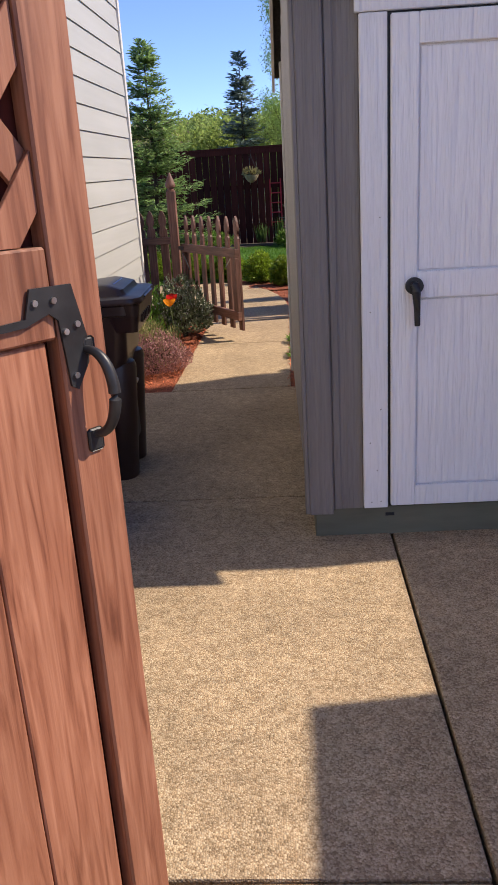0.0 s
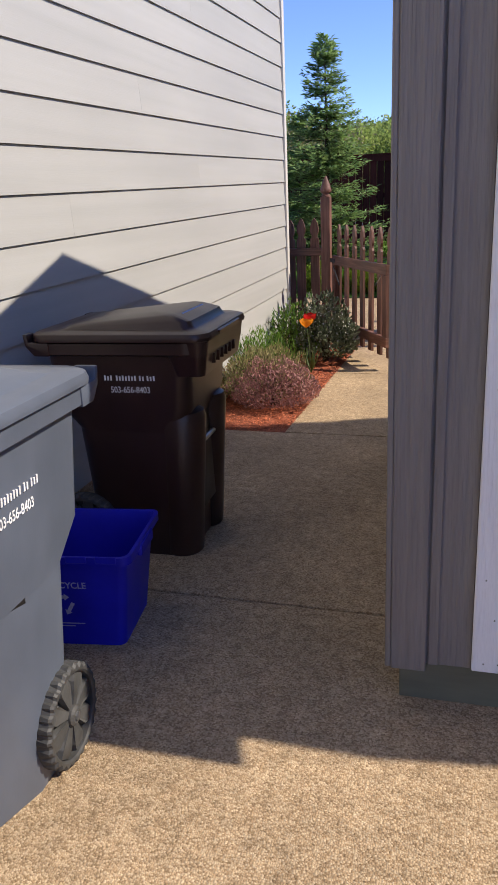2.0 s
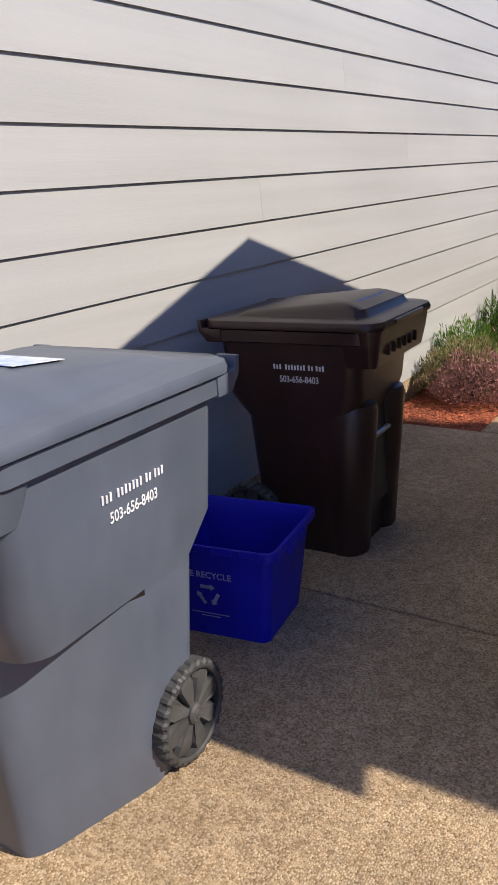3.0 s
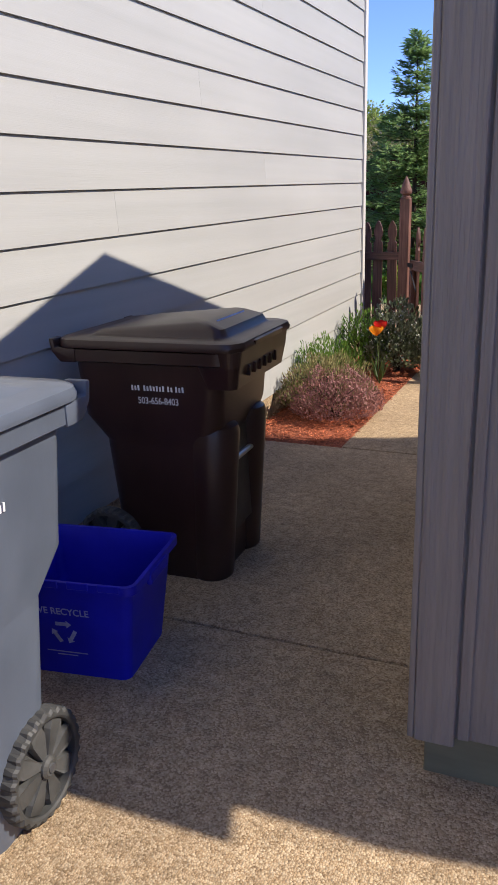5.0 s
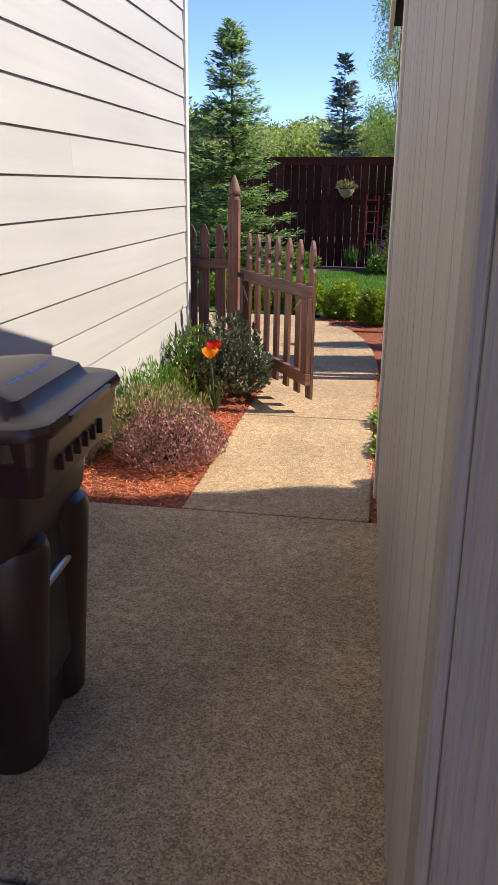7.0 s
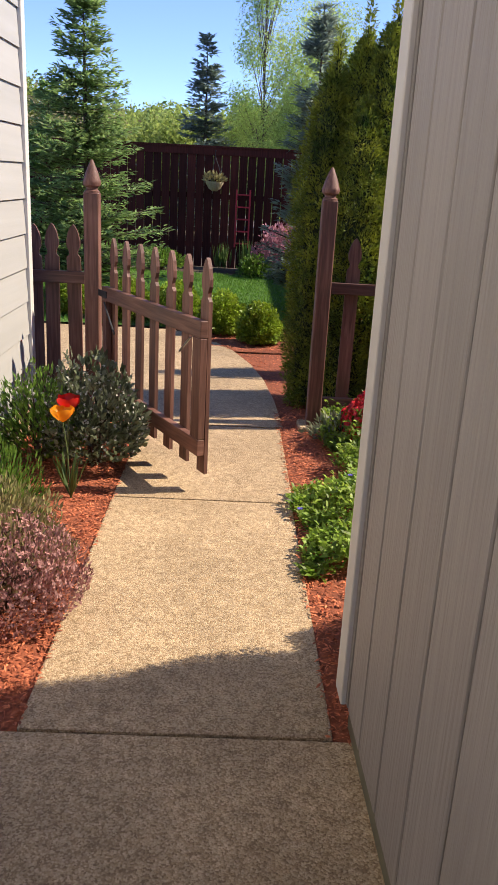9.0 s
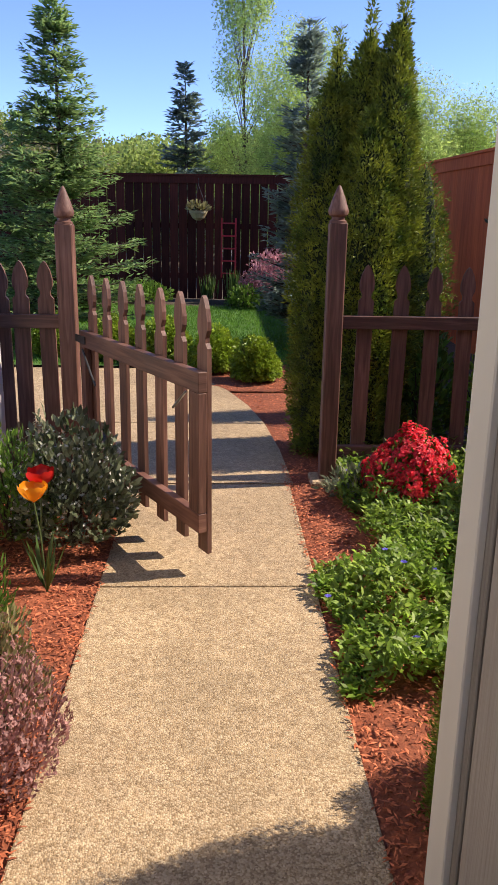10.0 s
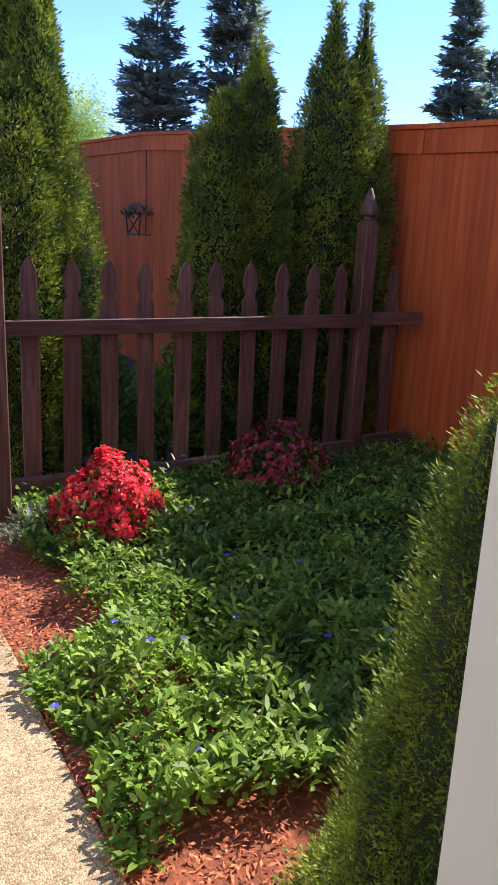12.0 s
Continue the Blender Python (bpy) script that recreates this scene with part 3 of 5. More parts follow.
# unseen wall added far east to shade the periwinkle bed's far side
part("wall_neighbour", box(6.5, 6.8, 4.3, 9.2, -0.05, 5.66), M_SIDING)["kind"] = "structure"
# unseen panel added east of the shed to cast its missing front shadow
part("wall_side", box(1.99, 3.0, 3.28, 3.50, -0.05, 2.75), M_ORANGEFENCE)["kind"] = "structure"


# ---------- picket fences, posts and gate ----------
def picket_profile(w, z0, z1):
    """French gothic head: shoulders, neck and spear point."""
    h = w / 2
    half = [(h, z0), (h, z1 - 0.205), (h * 0.62, z1 - 0.185), (h * 0.62, z1 - 0.165), (h * 0.95, z1 - 0.135), (h * 0.98, z1 - 0.10), (h * 0.72, z1 - 0.05), (h * 0.30, z1 - 0.012), (0.0, z1)]
    return half + [(-x, z) for x, z in half[-2::-1]]


def picket_mesh(w, z0, z1, t=0.02):
    bm = prism(picket_profile(w, z0, z1), -t / 2, t / 2)
    me = bpy.data.meshes.new("picket")
    bm.to_mesh(me)
    bm.free()
    me.materials.append(M_BROWNWOOD)
    return me


def fence_post(x, y, top, w=0.094, label="brown-stained square fence post with a gothic turned finial", lean=(0, 0)):
    p = empty("fence_post", pose(x, y, -0.02, lean[0], lean[1], 0), label, "post", "garden fence posts")
    sh = top - 0.19
    part("shaft", box(-w / 2, w / 2, -w / 2, w / 2, -0.05, sh, 0.006), M_BROWNWOOD, p)
    sec = []
    for z, r in ((sh - 0.002, w * 0.50), (sh + 0.010, w * 0.50), (sh + 0.016, w * 0.38), (sh + 0.030, w * 0.38), (sh + 0.040, w * 0.54), (sh + 0.058, w * 0.60), (sh + 0.070, w * 0.57), (sh + 0.12, w * 0.40), (sh + 0.165, w * 0.20), (sh + 0.188, w * 0.09), (sh + 0.193, w * 0.02)):
        sec.append([(r * math.cos(a), r * math.sin(a), z) for a in np.linspace(0, 2 * math.pi, 12, endpoint=False)])
    part("finial", loft(sec), M_BROWNWOOD, p, smooth=True)
    return p


fence_post(-1.225, 8.95, 1.65)
postr = fence_post(0.245, 8.93, 1.68)
part("base_plate", box(-0.10, 0.10, -0.11, 0.09, 0.0, 0.05, 0.008), M_CONC, postr, "concrete footing collar")
fence_post(2.48, 9.16, 1.70)


def picket_fence(x0, x1, y, xs, label, rail=(0.955, 0.175)):
    f = empty("picket_fence", Matrix(), label, "fence", "picket fences")
    for z in rail:
        part("rail", box(x0, x1, y - 0.055, y - 0.012, z - 0.075, z, 0.003), M_RAILWOOD, f)
    me = picket_mesh(0.088, 0.05, 1.24)
    for x in xs:
        piece("picket", me, f, pose(x, y, rng.uniform(-0.006, 0.006), 0, rng.uniform(-0.7, 0.7), 0))
    return f


picket_fence(0.29, 2.45, 9.13, [0.455 + 0.203 * i for i in range(10)], "dark brown picket fence behind the periwinkle bed")
picket_fence(2.53, 2.93, 9.16, [2.72], "short dark brown picket run against the orange fence", rail=(0.96, 0.19))
picket_fence(-1.64, -1.27, 9.0, [-1.60, -1.50, -1.345], "short dark brown picket run against the house")


def garden_gate():
    """Local x along the leaf from the hinge; faces local -y."""
    g = empty("garden_gate", pose(-1.155, 8.86, 0.0, 0, 0, -61.0), "brown picket garden gate standing open over the path", "gate")
    L = 1.40
    part("rail", box(0.0, L, 0.0, 0.04, 0.80, 0.885, 0.003), M_RAILWOOD, g)
    part("rail", box(0.0, L, 0.0, 0.04, 0.20, 0.285, 0.003), M_RAILWOOD, g)
    part("stile", box(L - 0.09, L, 0.001, 0.039, 0.286, 0.799, 0.003), M_BROWNWOOD, g)
    part("stile", box(0.0, 0.07, 0.001, 0.039, 0.286, 0.799, 0.003), M_BROWNWOOD, g)
    me = picket_mesh(0.085, 0.10, 1.18)
    for i in range(7):
        piece("picket", me, g, pose(0.07 + (L - 0.11) / 6 * i, 0.0525, 0, 0, rng.uniform(-0.5, 0.5), 0))
    part("brace_wire", tube([(0.06, -0.006, 0.79), (0.24, -0.006, 0.62)], 0.006, 6), M_BLACK, g)
    part("brace_wire", tube([(L - 0.10, -0.006, 0.79), (L - 0.22, -0.006, 0.70)], 0.006, 6), M_STEEL, g)
    for z in (0.82, 0.22):
        part("hinge", box(-0.05, 0.10, -0.006, -0.001, z, z + 0.04), M_BLACK, g)
    return g


garden_gate()


# ---------- red lattice gate at the start ----------
def lattice_gate():
    """Local x from the latch edge back towards the hinge; the seen face is local -y... set with z up."""
    g = empty("wooden_gate", pose(-0.266, 1.37, 0.0, 0, 0, 53.1 + 180), "red cedar gate with a lattice top, swung open", "gate")
    # local +x runs from the latch edge to the hinge; local +y faces the walker
    L, TOP = 0.98, 2.02
    part("stile", box(0.0, 0.089, -0.02, 0.018, 0.06, TOP, 0.004), M_CEDAR, g)
    part("stile", box(L - 0.089, L, -0.02, 0.018, 0.06, TOP, 0.004), M_CEDAR, g)
    part("rail", box(0.0905, L - 0.0905, -0.02, 0.016, 1.235, 1.372, 0.004), M_CEDAR, g)
    part("rail", box(0.0905, L - 0.0905, -0.02, 0.016, 1.94, TOP, 0.004), M_CEDAR, g)
    part("rail", box(0.0905, L - 0.0905, -0.05, -0.021, 0.2, 0.29, 0.004), M_CEDAR, g)
    # dark board added behind the stile gap to paint its shadow
    part("backing", box(0.02, 0.16, -0.05, -0.022, 0.08, 1.94), M_DARKFENCE, g)
    x = 0.106
    while x < L - 0.1:
        part("plank", box(x, min(x + 0.138, L - 0.092), -0.016, 0.006, 0.07, 1.232, 0.003), M_CEDAR, g)
        x += 0.141
    for k in range(9):                          # lattice, two layers
        for sgn, yy in ((1, 0.004), (-1, -0.008)):
            c = -0.06 + 0.15 * k
            bm = box(-0.5, 0.5, yy - 0.005, yy + 0.005, -0.026, 0.026, 0.001)
            a = radians(52 * sgn)
            mid = (c, 0, 1.656)
            bmesh.ops.rotate(bm, verts=bm.verts, cent=(0, 0, 0), matrix=Matrix.Rotation(a, 3, "Y"))
            bmesh.ops.translate(bm, verts=bm.verts, vec=mid)
            for co, no in (((0.091, 0, 0), (-1, 0, 0)), ((L - 0.091, 0, 0), (1, 0, 0)), ((0, 0, 1.374), (0, 0, -1)), ((0, 0, 1.938), (0, 0, 1))):
                r = bmesh.ops.bisect_plane(bm, geom=bm.verts[:] + bm.edges[:] + bm.faces[:], plane_co=co, plane_no=no, clear_outer=True)
                edges = [e for e in r["geom_cut"] if isinstance(e, bmesh.types.BMEdge)]
                if edges:
                    bmesh.ops.edgeloop_fill(bm, edges=edges)
            if len(bm.faces) > 3:
                part("lattice_slat", bm, M_CEDAR, g)
            else:
                bm.free()
    # latch plate: an angled black sheet with screws, and a pull handle
    out = [(0.059, 1.315), (0.133, 1.316), (0.1465, 1.274), (0.30, 1.268), (0.30, 1.259), (0.150, 1.262), (0.1047, 1.276), (0.0895, 1.264), (0.080, 1.160), (0.068, 1.153), (0.042, 1.192), (0.040, 1.232)]
    bm = prism(out, 0.0185, 0.023)
    pl = part("latch_plate", bm, M_BLACK, g, "black iron latch plate")
    for sx, sz in ((0.129, 1.295), (0.0956, 1.295), (0.0576, 1.254), (0.080, 1.2455), (0.0705, 1.176)):
        part("screw", loft([[(sx + 0.005 * math.cos(a), yy, sz + 0.005 * math.sin(a)) for a in np.linspace(0, 2 * math.pi, 10, endpoint=False)] for yy in (0.0235, 0.027)]), M_STEEL, pl)
    hd = part("pull_handle", tube([(0.046 - 0.015 * math.sin(q), 0.022 + 0.040 * math.sin(q) ** 0.8, 1.143 + 0.069 * math.cos(q)) for q in np.linspace(0.0, math.pi, 21)], [0.0062 + 0.0038 * math.sin(q) for q in np.linspace(0.0, math.pi, 21)], 14), M_BLACK, g, "black pull handle", smooth=True)
    part("foot", box(0.032, 0.062, 0.0185, 0.024, 1.045, 1.084, 0.004), M_BLACK, hd)
    part("foot", box(0.028, 0.050, 0.0185, 0.024, 1.205, 1.232, 0.005), M_BLACK, hd)
    return g


lattice_gate()


# ---------- wheeled carts and crate ----------
def words(body, size, parent, m, mat, name, squeeze=1.0, bold=0.0003):
    cu = bpy.data.curves.new(name, "FONT")
    cu.body, cu.size, cu.extrude, cu.offset, cu.align_x = body, size, 0.0006, bold, "CENTER"
    tmp = bpy.data.objects.new(name, cu)
    scene.collection.objects.link(tmp)
    dg = bpy.context.evaluated_depsgraph_get()
    me = bpy.data.meshes.new_from_object(tmp.evaluated_get(dg))
    bpy.data.objects.remove(tmp)
    me.materials.clear()
    me.materials.append(mat)
    ob = new(name, me)
    ob.parent = parent
    ob.matrix_local = m @ Matrix.Diagonal((squeeze, 1, 1, 1))
    return ob


def wheel(parent, x, y, r, out):
    """Moulded wheel: a lugged tread, wedge-shaped spokes with narrow slots between them, a small hub."""
    w = part("wheel", bmesh.new(), M_RUBBER, parent)
    n, half = 112, 0.026
    secs = []
    for xx, rr in ((-half, r * 0.82), (-half, r * 0.95), (-half + 0.008, r), (half - 0.008, r), (half, r * 0.95), (half, r * 0.86), (half - 0.004, r * 0.82)):
        ring = []
        for i in range(n):
            cut = 0.007 if i % 4 < 2 and rr > r * 0.9 and xx * out > 0 else 0.0
            a = 2 * math.pi * i / n
            ring.append((x + xx, y + (rr - cut) * math.cos(a), r + (rr - cut) * math.sin(a)))
        secs.append(ring)
    bm = loft(secs + [secs[0]], None, (False, False))
    bmesh.ops.remove_doubles(bm, verts=bm.verts, dist=0.0001)
    part("tyre", bm, M_RUBBER, w)
    part("web", loft([[(x + xx, y + r * 0.83 * math.cos(a), r + r * 0.83 * math.sin(a)) for a in np.linspace(0, 2 * math.pi, 28, endpoint=False)] for xx in (-0.012 - out * 0.006, 0.008 - out * 0.006)]), M_BLACK, w)
    for i in range(8):
        a = 2 * math.pi * i / 8 + 0.2
        outline = [(-0.009, r * 0.15), (0.009, r * 0.15), (0.030, r * 0.62), (0.026, r * 0.80), (-0.026, r * 0.80), (-0.030, r * 0.62)]
        bm = bmesh.new()
        low = [bm.verts.new((out * 0.004, p, q)) for p, q in outline]
        top = [bm.verts.new((out * (0.020 if q < r * 0.7 else 0.016), p * 0.8, q)) for p, q in outline]
        bm.faces.new(top)
        for j in range(6):
            bm.faces.new((low[j], low[(j + 1) % 6], top[(j + 1) % 6], top[j]))
        bmesh.ops.recalc_face_normals(bm, faces=bm.faces)
        bmesh.ops.transform(bm, verts=bm.verts, matrix=Matrix.Translation((x, y, r)) @ Matrix.Rotation(a, 4, "X"))
        part("spoke", bm, M_RUBBER, w)
    part("hub", loft([[(x + out * xx, y + rr * math.cos(a), r + rr * math.sin(a)) for a in np.linspace(0, 2 * math.pi, 18, endpoint=False)] for xx, rr in ((0.0, r * 0.22), (0.026, r * 0.20), (0.032, r * 0.14), (0.032, r * 0.07), (0.026, r * 0.06))]), M_RUBBER, w)
    return w


def cart(m, mat, label, stickers, W=0.60, DP=0.66, H=0.92, text_y=0.28, text_z=0.735, toe=0.10, columns=True, axle_in=0.09, taper=0.0, hump=0.055, hump_in=0.0, wheel_in=0.035, sticker=(0.14, 0.03), tag=(0, 0.07, 0.0485, 11.5)):
    """Local: x across, y from the front (lid lip) at 0 to the handle at the back, z up."""
    c = empty("wheeled_bin", m, label, "bin", "wheeled bins")
    h = W / 2
    # body: bulged upper part over a narrower foot with a hollow front
    secs = [rrect(-h + 0.075, h - 0.075, toe, DP - 0.12, 0.0, 0.06 + 0.6 * (toe - 0.1)), rrect(-h + 0.07, h - 0.07, toe - 0.005, DP - 0.115, 0.02, 0.07 + 0.6 * (toe - 0.1)),
            rrect(-h + 0.0455, h - 0.0455, 0.076, DP - 0.0755, 0.545, 0.075), rrect(-h + 0.045, h - 0.045, 0.075, DP - 0.075, 0.56, 0.075), rrect(-h + 0.028, h - 0.028, 0.045, DP - 0.005, 0.66, 0.065),
            rrect(-h + 0.012, h - 0.012, 0.03, DP + 0.005, H - 0.035, 0.05)]
    bm = loft(secs)
    if taper:
        bmesh.ops.bisect_plane(bm, geom=bm.verts[:] + bm.edges[:] + bm.faces[:], plane_co=(0, 0.43, 0), plane_no=(0, 1, 0))
    for v in bm.verts:                          # the foot narrows towards the front
        v.co.x *= 1 - (taper if v.co.z < 0.555 else 0.0) * max(0.0, 1 - v.co.y / 0.43)
    part("body", bm, mat, c, smooth=True)
    for sx in (-1, 1) if columns else ():       # rounded front columns
        col = loft([[(sx * (h - 0.145 + 0.0) + r * math.cos(a), 0.145 - y + r * math.sin(a), z) for a in np.linspace(0, 2 * math.pi, 24, endpoint=False)] for z, r, y in ((0.0, 0.078, 0.0), (0.01, 0.085, 0.0), (0.60, 0.108, 0.02), (0.625, 0.10, 0.02), (0.645, 0.07, 0.01))])
        part("column", col, mat, c, smooth=True)
    # black block paints the shade of the recess between the columns
    if columns:
        part("front_pocket", box(-h + 0.16, h - 0.16, 0.068, 0.10, 0.16, 0.60, 0.01), M_BLACK, c)
    if columns:
        part("lift_bar", tube([(-h + 0.12, 0.062, 0.47), (h - 0.12, 0.062, 0.47)], 0.013), M_STEEL, c, "galvanised lift bar")
    # rim flange
    rim = [rrect(-h - 0.004, h + 0.004, -0.005, DP + 0.03, H - 0.05, 0.06), rrect(-h - 0.012, h + 0.012, -0.012, DP + 0.04, H - 0.045, 0.065), rrect(-h - 0.012, h + 0.012, -0.012, DP + 0.04, H - 0.002, 0.065), rrect(-h - 0.002, h + 0.002, -0.002, DP + 0.03, H + 0.002, 0.06)]
    part("rim", loft(rim), mat, c, smooth=True)
    # front skirt under the lip
    part("lip", loft([rrect(-h + 0.02, h - 0.02, -0.025, 0.10, H - 0.135, 0.03), rrect(-h + 0.0, h - 0.0, -0.04, 0.12, H - 0.055, 0.04), rrect(-h - 0.006, h + 0.006, -0.048, 0.12, H + 0.002, 0.05)]), mat, c)
    # lid: a skirted plate with a wedge-shaped hump that rises towards the front and ends in a sloping facet
    def lidsec(i, z, rr):
        return rrect(-h - 0.012 + i, h + 0.012 - i, -0.045 + i * 1.2, DP + 0.05 - i * 0.6, z, rr)

    def wedge(x_in, y_in, y_back, base, gain, rr):
        ring = rrect(-h + x_in, h - x_in, y_in, DP - y_back, 0.0, rr)
        return [(x, y, H + base + gain * (1 - max(0.0, y) / DP) ** 0.8) for x, y, _ in ring]
    ls = [lidsec(0.0, H + 0.003, 0.07), lidsec(-0.012, H + 0.005, 0.075), lidsec(-0.014, H + 0.018, 0.075), lidsec(-0.008, H + 0.034, 0.074), lidsec(0.008, H + 0.040, 0.07),
          wedge(0.046, 0.012, 0.0, 0.041, 0.0, 0.05), wedge(0.052, 0.022, 0.03, 0.042, 0.006, 0.045), wedge(0.062 + hump_in, 0.035, 0.05, 0.042, hump * 0.55, 0.04),
          wedge(0.082 + hump_in * 1.6, 0.10, 0.06, 0.044, hump, 0.04), wedge(0.098 + hump_in * 1.6, 0.125, 0.075, 0.047, hump + 0.004, 0.035), wedge(0.20, 0.23, 0.18, 0.052, hump + 0.006, 0.02)]
    lid = part("lid", loft(ls), mat, c, smooth=True)
    part("lid_lip", loft([rrect(-h + 0.13, h - 0.13, -0.062, 0.0, H + 0.010, 0.02), rrect(-h + 0.13, h - 0.13, -0.066, 0.0, H + 0.026, 0.02), rrect(-h + 0.14, h - 0.14, -0.05, 0.0, H + 0.033, 0.02)]), mat, lid, smooth=True)
    # ears at the back corners that carry the handle
    for sx in (-1, 1):
        outline = [(DP - 0.03, H - 0.052), (DP + 0.035, H - 0.052), (DP + 0.070, H - 0.012), (DP + 0.078, H + 0.036), (DP + 0.060, H + 0.036), (DP + 0.054, H + 0.002), (DP - 0.03, H + 0.002)]
        bm = bmesh.new()
        sides = [[bm.verts.new((sx * xx, y, z)) for y, z in outline] for xx in (h - 0.045, h + 0.017)]
        bm.faces.new(sides[0])
        bm.faces.new(sides[1][::-1])
        for j in range(7):
            bm.faces.new((sides[0][j], sides[1][j], sides[1][(j + 1) % 7], sides[0][(j + 1) % 7]))
        bmesh.ops.recalc_face_normals(bm, faces=bm.faces)
        bmesh.ops.bevel(bm, geom=bm.edges[:], offset=0.006, segments=2, affect="EDGES", profile=0.6)
        part("handle_ear", bm, mat, c, smooth=True)
    for k in range(6):
        part("rib", box(-h + 0.12 + 0.06 * k, -h + 0.132 + 0.06 * k, -0.047, -0.03, H - 0.10, H - 0.06, 0.002), mat, c)
    # handle and hinge
    part("handle", tube([(-h + 0.08, DP + 0.03, H - 0.02), (-h + 0.08, DP + 0.072, H + 0.012), (h - 0.08, DP + 0.072, H + 0.012), (h - 0.08, DP + 0.03, H - 0.02)], 0.017), mat, c, smooth=True)
    part("axle", tube([(-h + 0.02, DP - axle_in, 0.14), (h - 0.02, DP - axle_in, 0.14)], 0.012), M_STEEL, c)
    for sx in (-1, 1):
        wheel(c, sx * (h - wheel_in), DP - axle_in, 0.14, sx)
    # printing on both sides: a name as plain bars, and the number
    for sx in (-1, 1):
        rise = H - 0.695                       # the side leans out over this height
        tilt = pose(sx * (h - 0.0265 + 0.016 * (text_z - 0.66) / rise), text_y, text_z, 90 + math.degrees(math.atan(0.016 / rise)), 0, 90 if sx > 0 else -90)
        for a, b in ((-0.105, 3), (-0.055, 7), (0.042, 2), (0.074, 3)):
            for k in range(b):
                part("print_bar", box(a + 0.0128 * k, a + 0.0128 * k + 0.0064, 0.038, 0.058 - 0.003 * (k % 2), -0.001, 0.0016), M_PRINT, c, m=tilt)
        words("503-656-8403", 0.036, c, tilt @ pose(0, -0.012, 0), M_PRINT, "phone_number", 0.82)
    part("sticker", box(-sticker[0], sticker[0], -sticker[1], sticker[1], 0, 0.0014), stickers, c, m=pose(tag[0], tag[1], H + tag[2], tag[3], 0, 0))
    return c


cart(pose(-0.96, 2.11, 0, 0, 0, 3.0), M_GREYBIN, "grey plastic wheeled rubbish cart, lid closed", M_STICKER, W=0.66, DP=0.74, H=1.0, text_y=0.40, text_z=0.785, toe=0.105, columns=False, axle_in=0.18, taper=0.55, hump=0.075, hump_in=0.03, wheel_in=0.055, sticker=(0.15, 0.075), tag=(0.0, 0.34, 0.103, -5.9))
cart(pose(-0.755, 4.16, 0, 0, 0, 93.0), M_BROWNBIN, "dark brown plastic wheeled yard-waste cart, lid closed", M_STICKERBLUE, W=0.60, DP=0.625, H=0.925, tag=(0, 0.071, 0.071, 42))


def crate():
    c = empty("recycling_crate", pose(-1.02, 3.355, 0, 0, 0, 9.0), "blue plastic recycling crate, empty, on the concrete", "crate")
    W, D, H = 0.47, 0.40, 0.352
    o = [rrect(-W / 2 + 0.05, W / 2 - 0.05, -D / 2 + 0.045, D / 2 - 0.045, 0.0, 0.03), rrect(-W / 2 + 0.012, W / 2 - 0.012, -D / 2 + 0.012, D / 2 - 0.012, H - 0.03, 0.03),
         rrect(-W / 2 - 0.008, W / 2 + 0.008, -D / 2 - 0.008, D / 2 + 0.008, H - 0.028, 0.035), rrect(-W / 2 - 0.008, W / 2 + 0.008, -D / 2 - 0.008, D / 2 + 0.008, H, 0.035),
         rrect(-W / 2 + 0.004, W / 2 - 0.004, -D / 2 + 0.004, D / 2 - 0.004, H, 0.030), rrect(-W / 2 + 0.016, W / 2 - 0.016, -D / 2 + 0.016, D / 2 - 0.016, H - 0.03, 0.028), rrect(-W / 2 + 0.055, W / 2 - 0.055, -D / 2 + 0.05, D / 2 - 0.05, 0.008, 0.026)]
    part("shell", loft(o), M_BLUE, c, smooth=True)
    for sx in (-1, 1):
        part("handle", box(sx * (W / 2 + 0.004) - 0.010, sx * (W / 2 + 0.004) + 0.010, -0.075, 0.075, H - 0.055, H - 0.012, 0.008, seg=2), M_BLUE, c)
    for k in range(4):
        part("rim_tab", box(-0.17 + 0.1 * k, -0.10 + 0.1 * k, -D / 2 - 0.011, -D / 2 - 0.006, H - 0.02, H + 0.004, 0.002), M_BLUE, c)
    lean = math.degrees(math.atan2(0.033, H - 0.03))
    face = pose(-0.015, -D / 2 + 0.0245 - 0.0022, 0.225, 90 - lean + 2 * lean, 0, 0)
    words("WE RECYCLE", 0.033, c, face, M_PRINTDIM, "lettering", 0.95, 0.0006)
    for k in range(3):                           # three bent arrows round a triangle
        a = radians(90 + 120 * k)
        bm = box(-0.032, 0.014, -0.008, 0.008, -0.0006, 0.0006)
        part("arrow", bm, M_PRINTDIM, c, m=face @ pose(0.030 * math.cos(a), -0.065 + 0.030 * math.sin(a), 0.0012, 0, 0, 120 * k) @ Matrix.Scale(0.8, 4))
        bm = bmesh.new()
        vs = [bm.verts.new(p) for p in ((0.014, -0.017, 0.0004), (0.036, 0.0, 0.0004), (0.014, 0.017, 0.0004))]
        bm.faces.new(vs)
        part("arrow", bm, M_PRINTDIM, c, m=face @ pose(0.030 * math.cos(a), -0.065 + 0.030 * math.sin(a), 0.0012, 0, 0, 120 * k) @ Matrix.Scale(0.8, 4))
    for z, hw in ((-0.142, 0.07), (-0.153, 0.035)):
        part("print_bar", box(-hw, hw, z, z + 0.004, -0.0006, 0.0006), M_PRINTDIM, c, m=face)
    return c


crate()

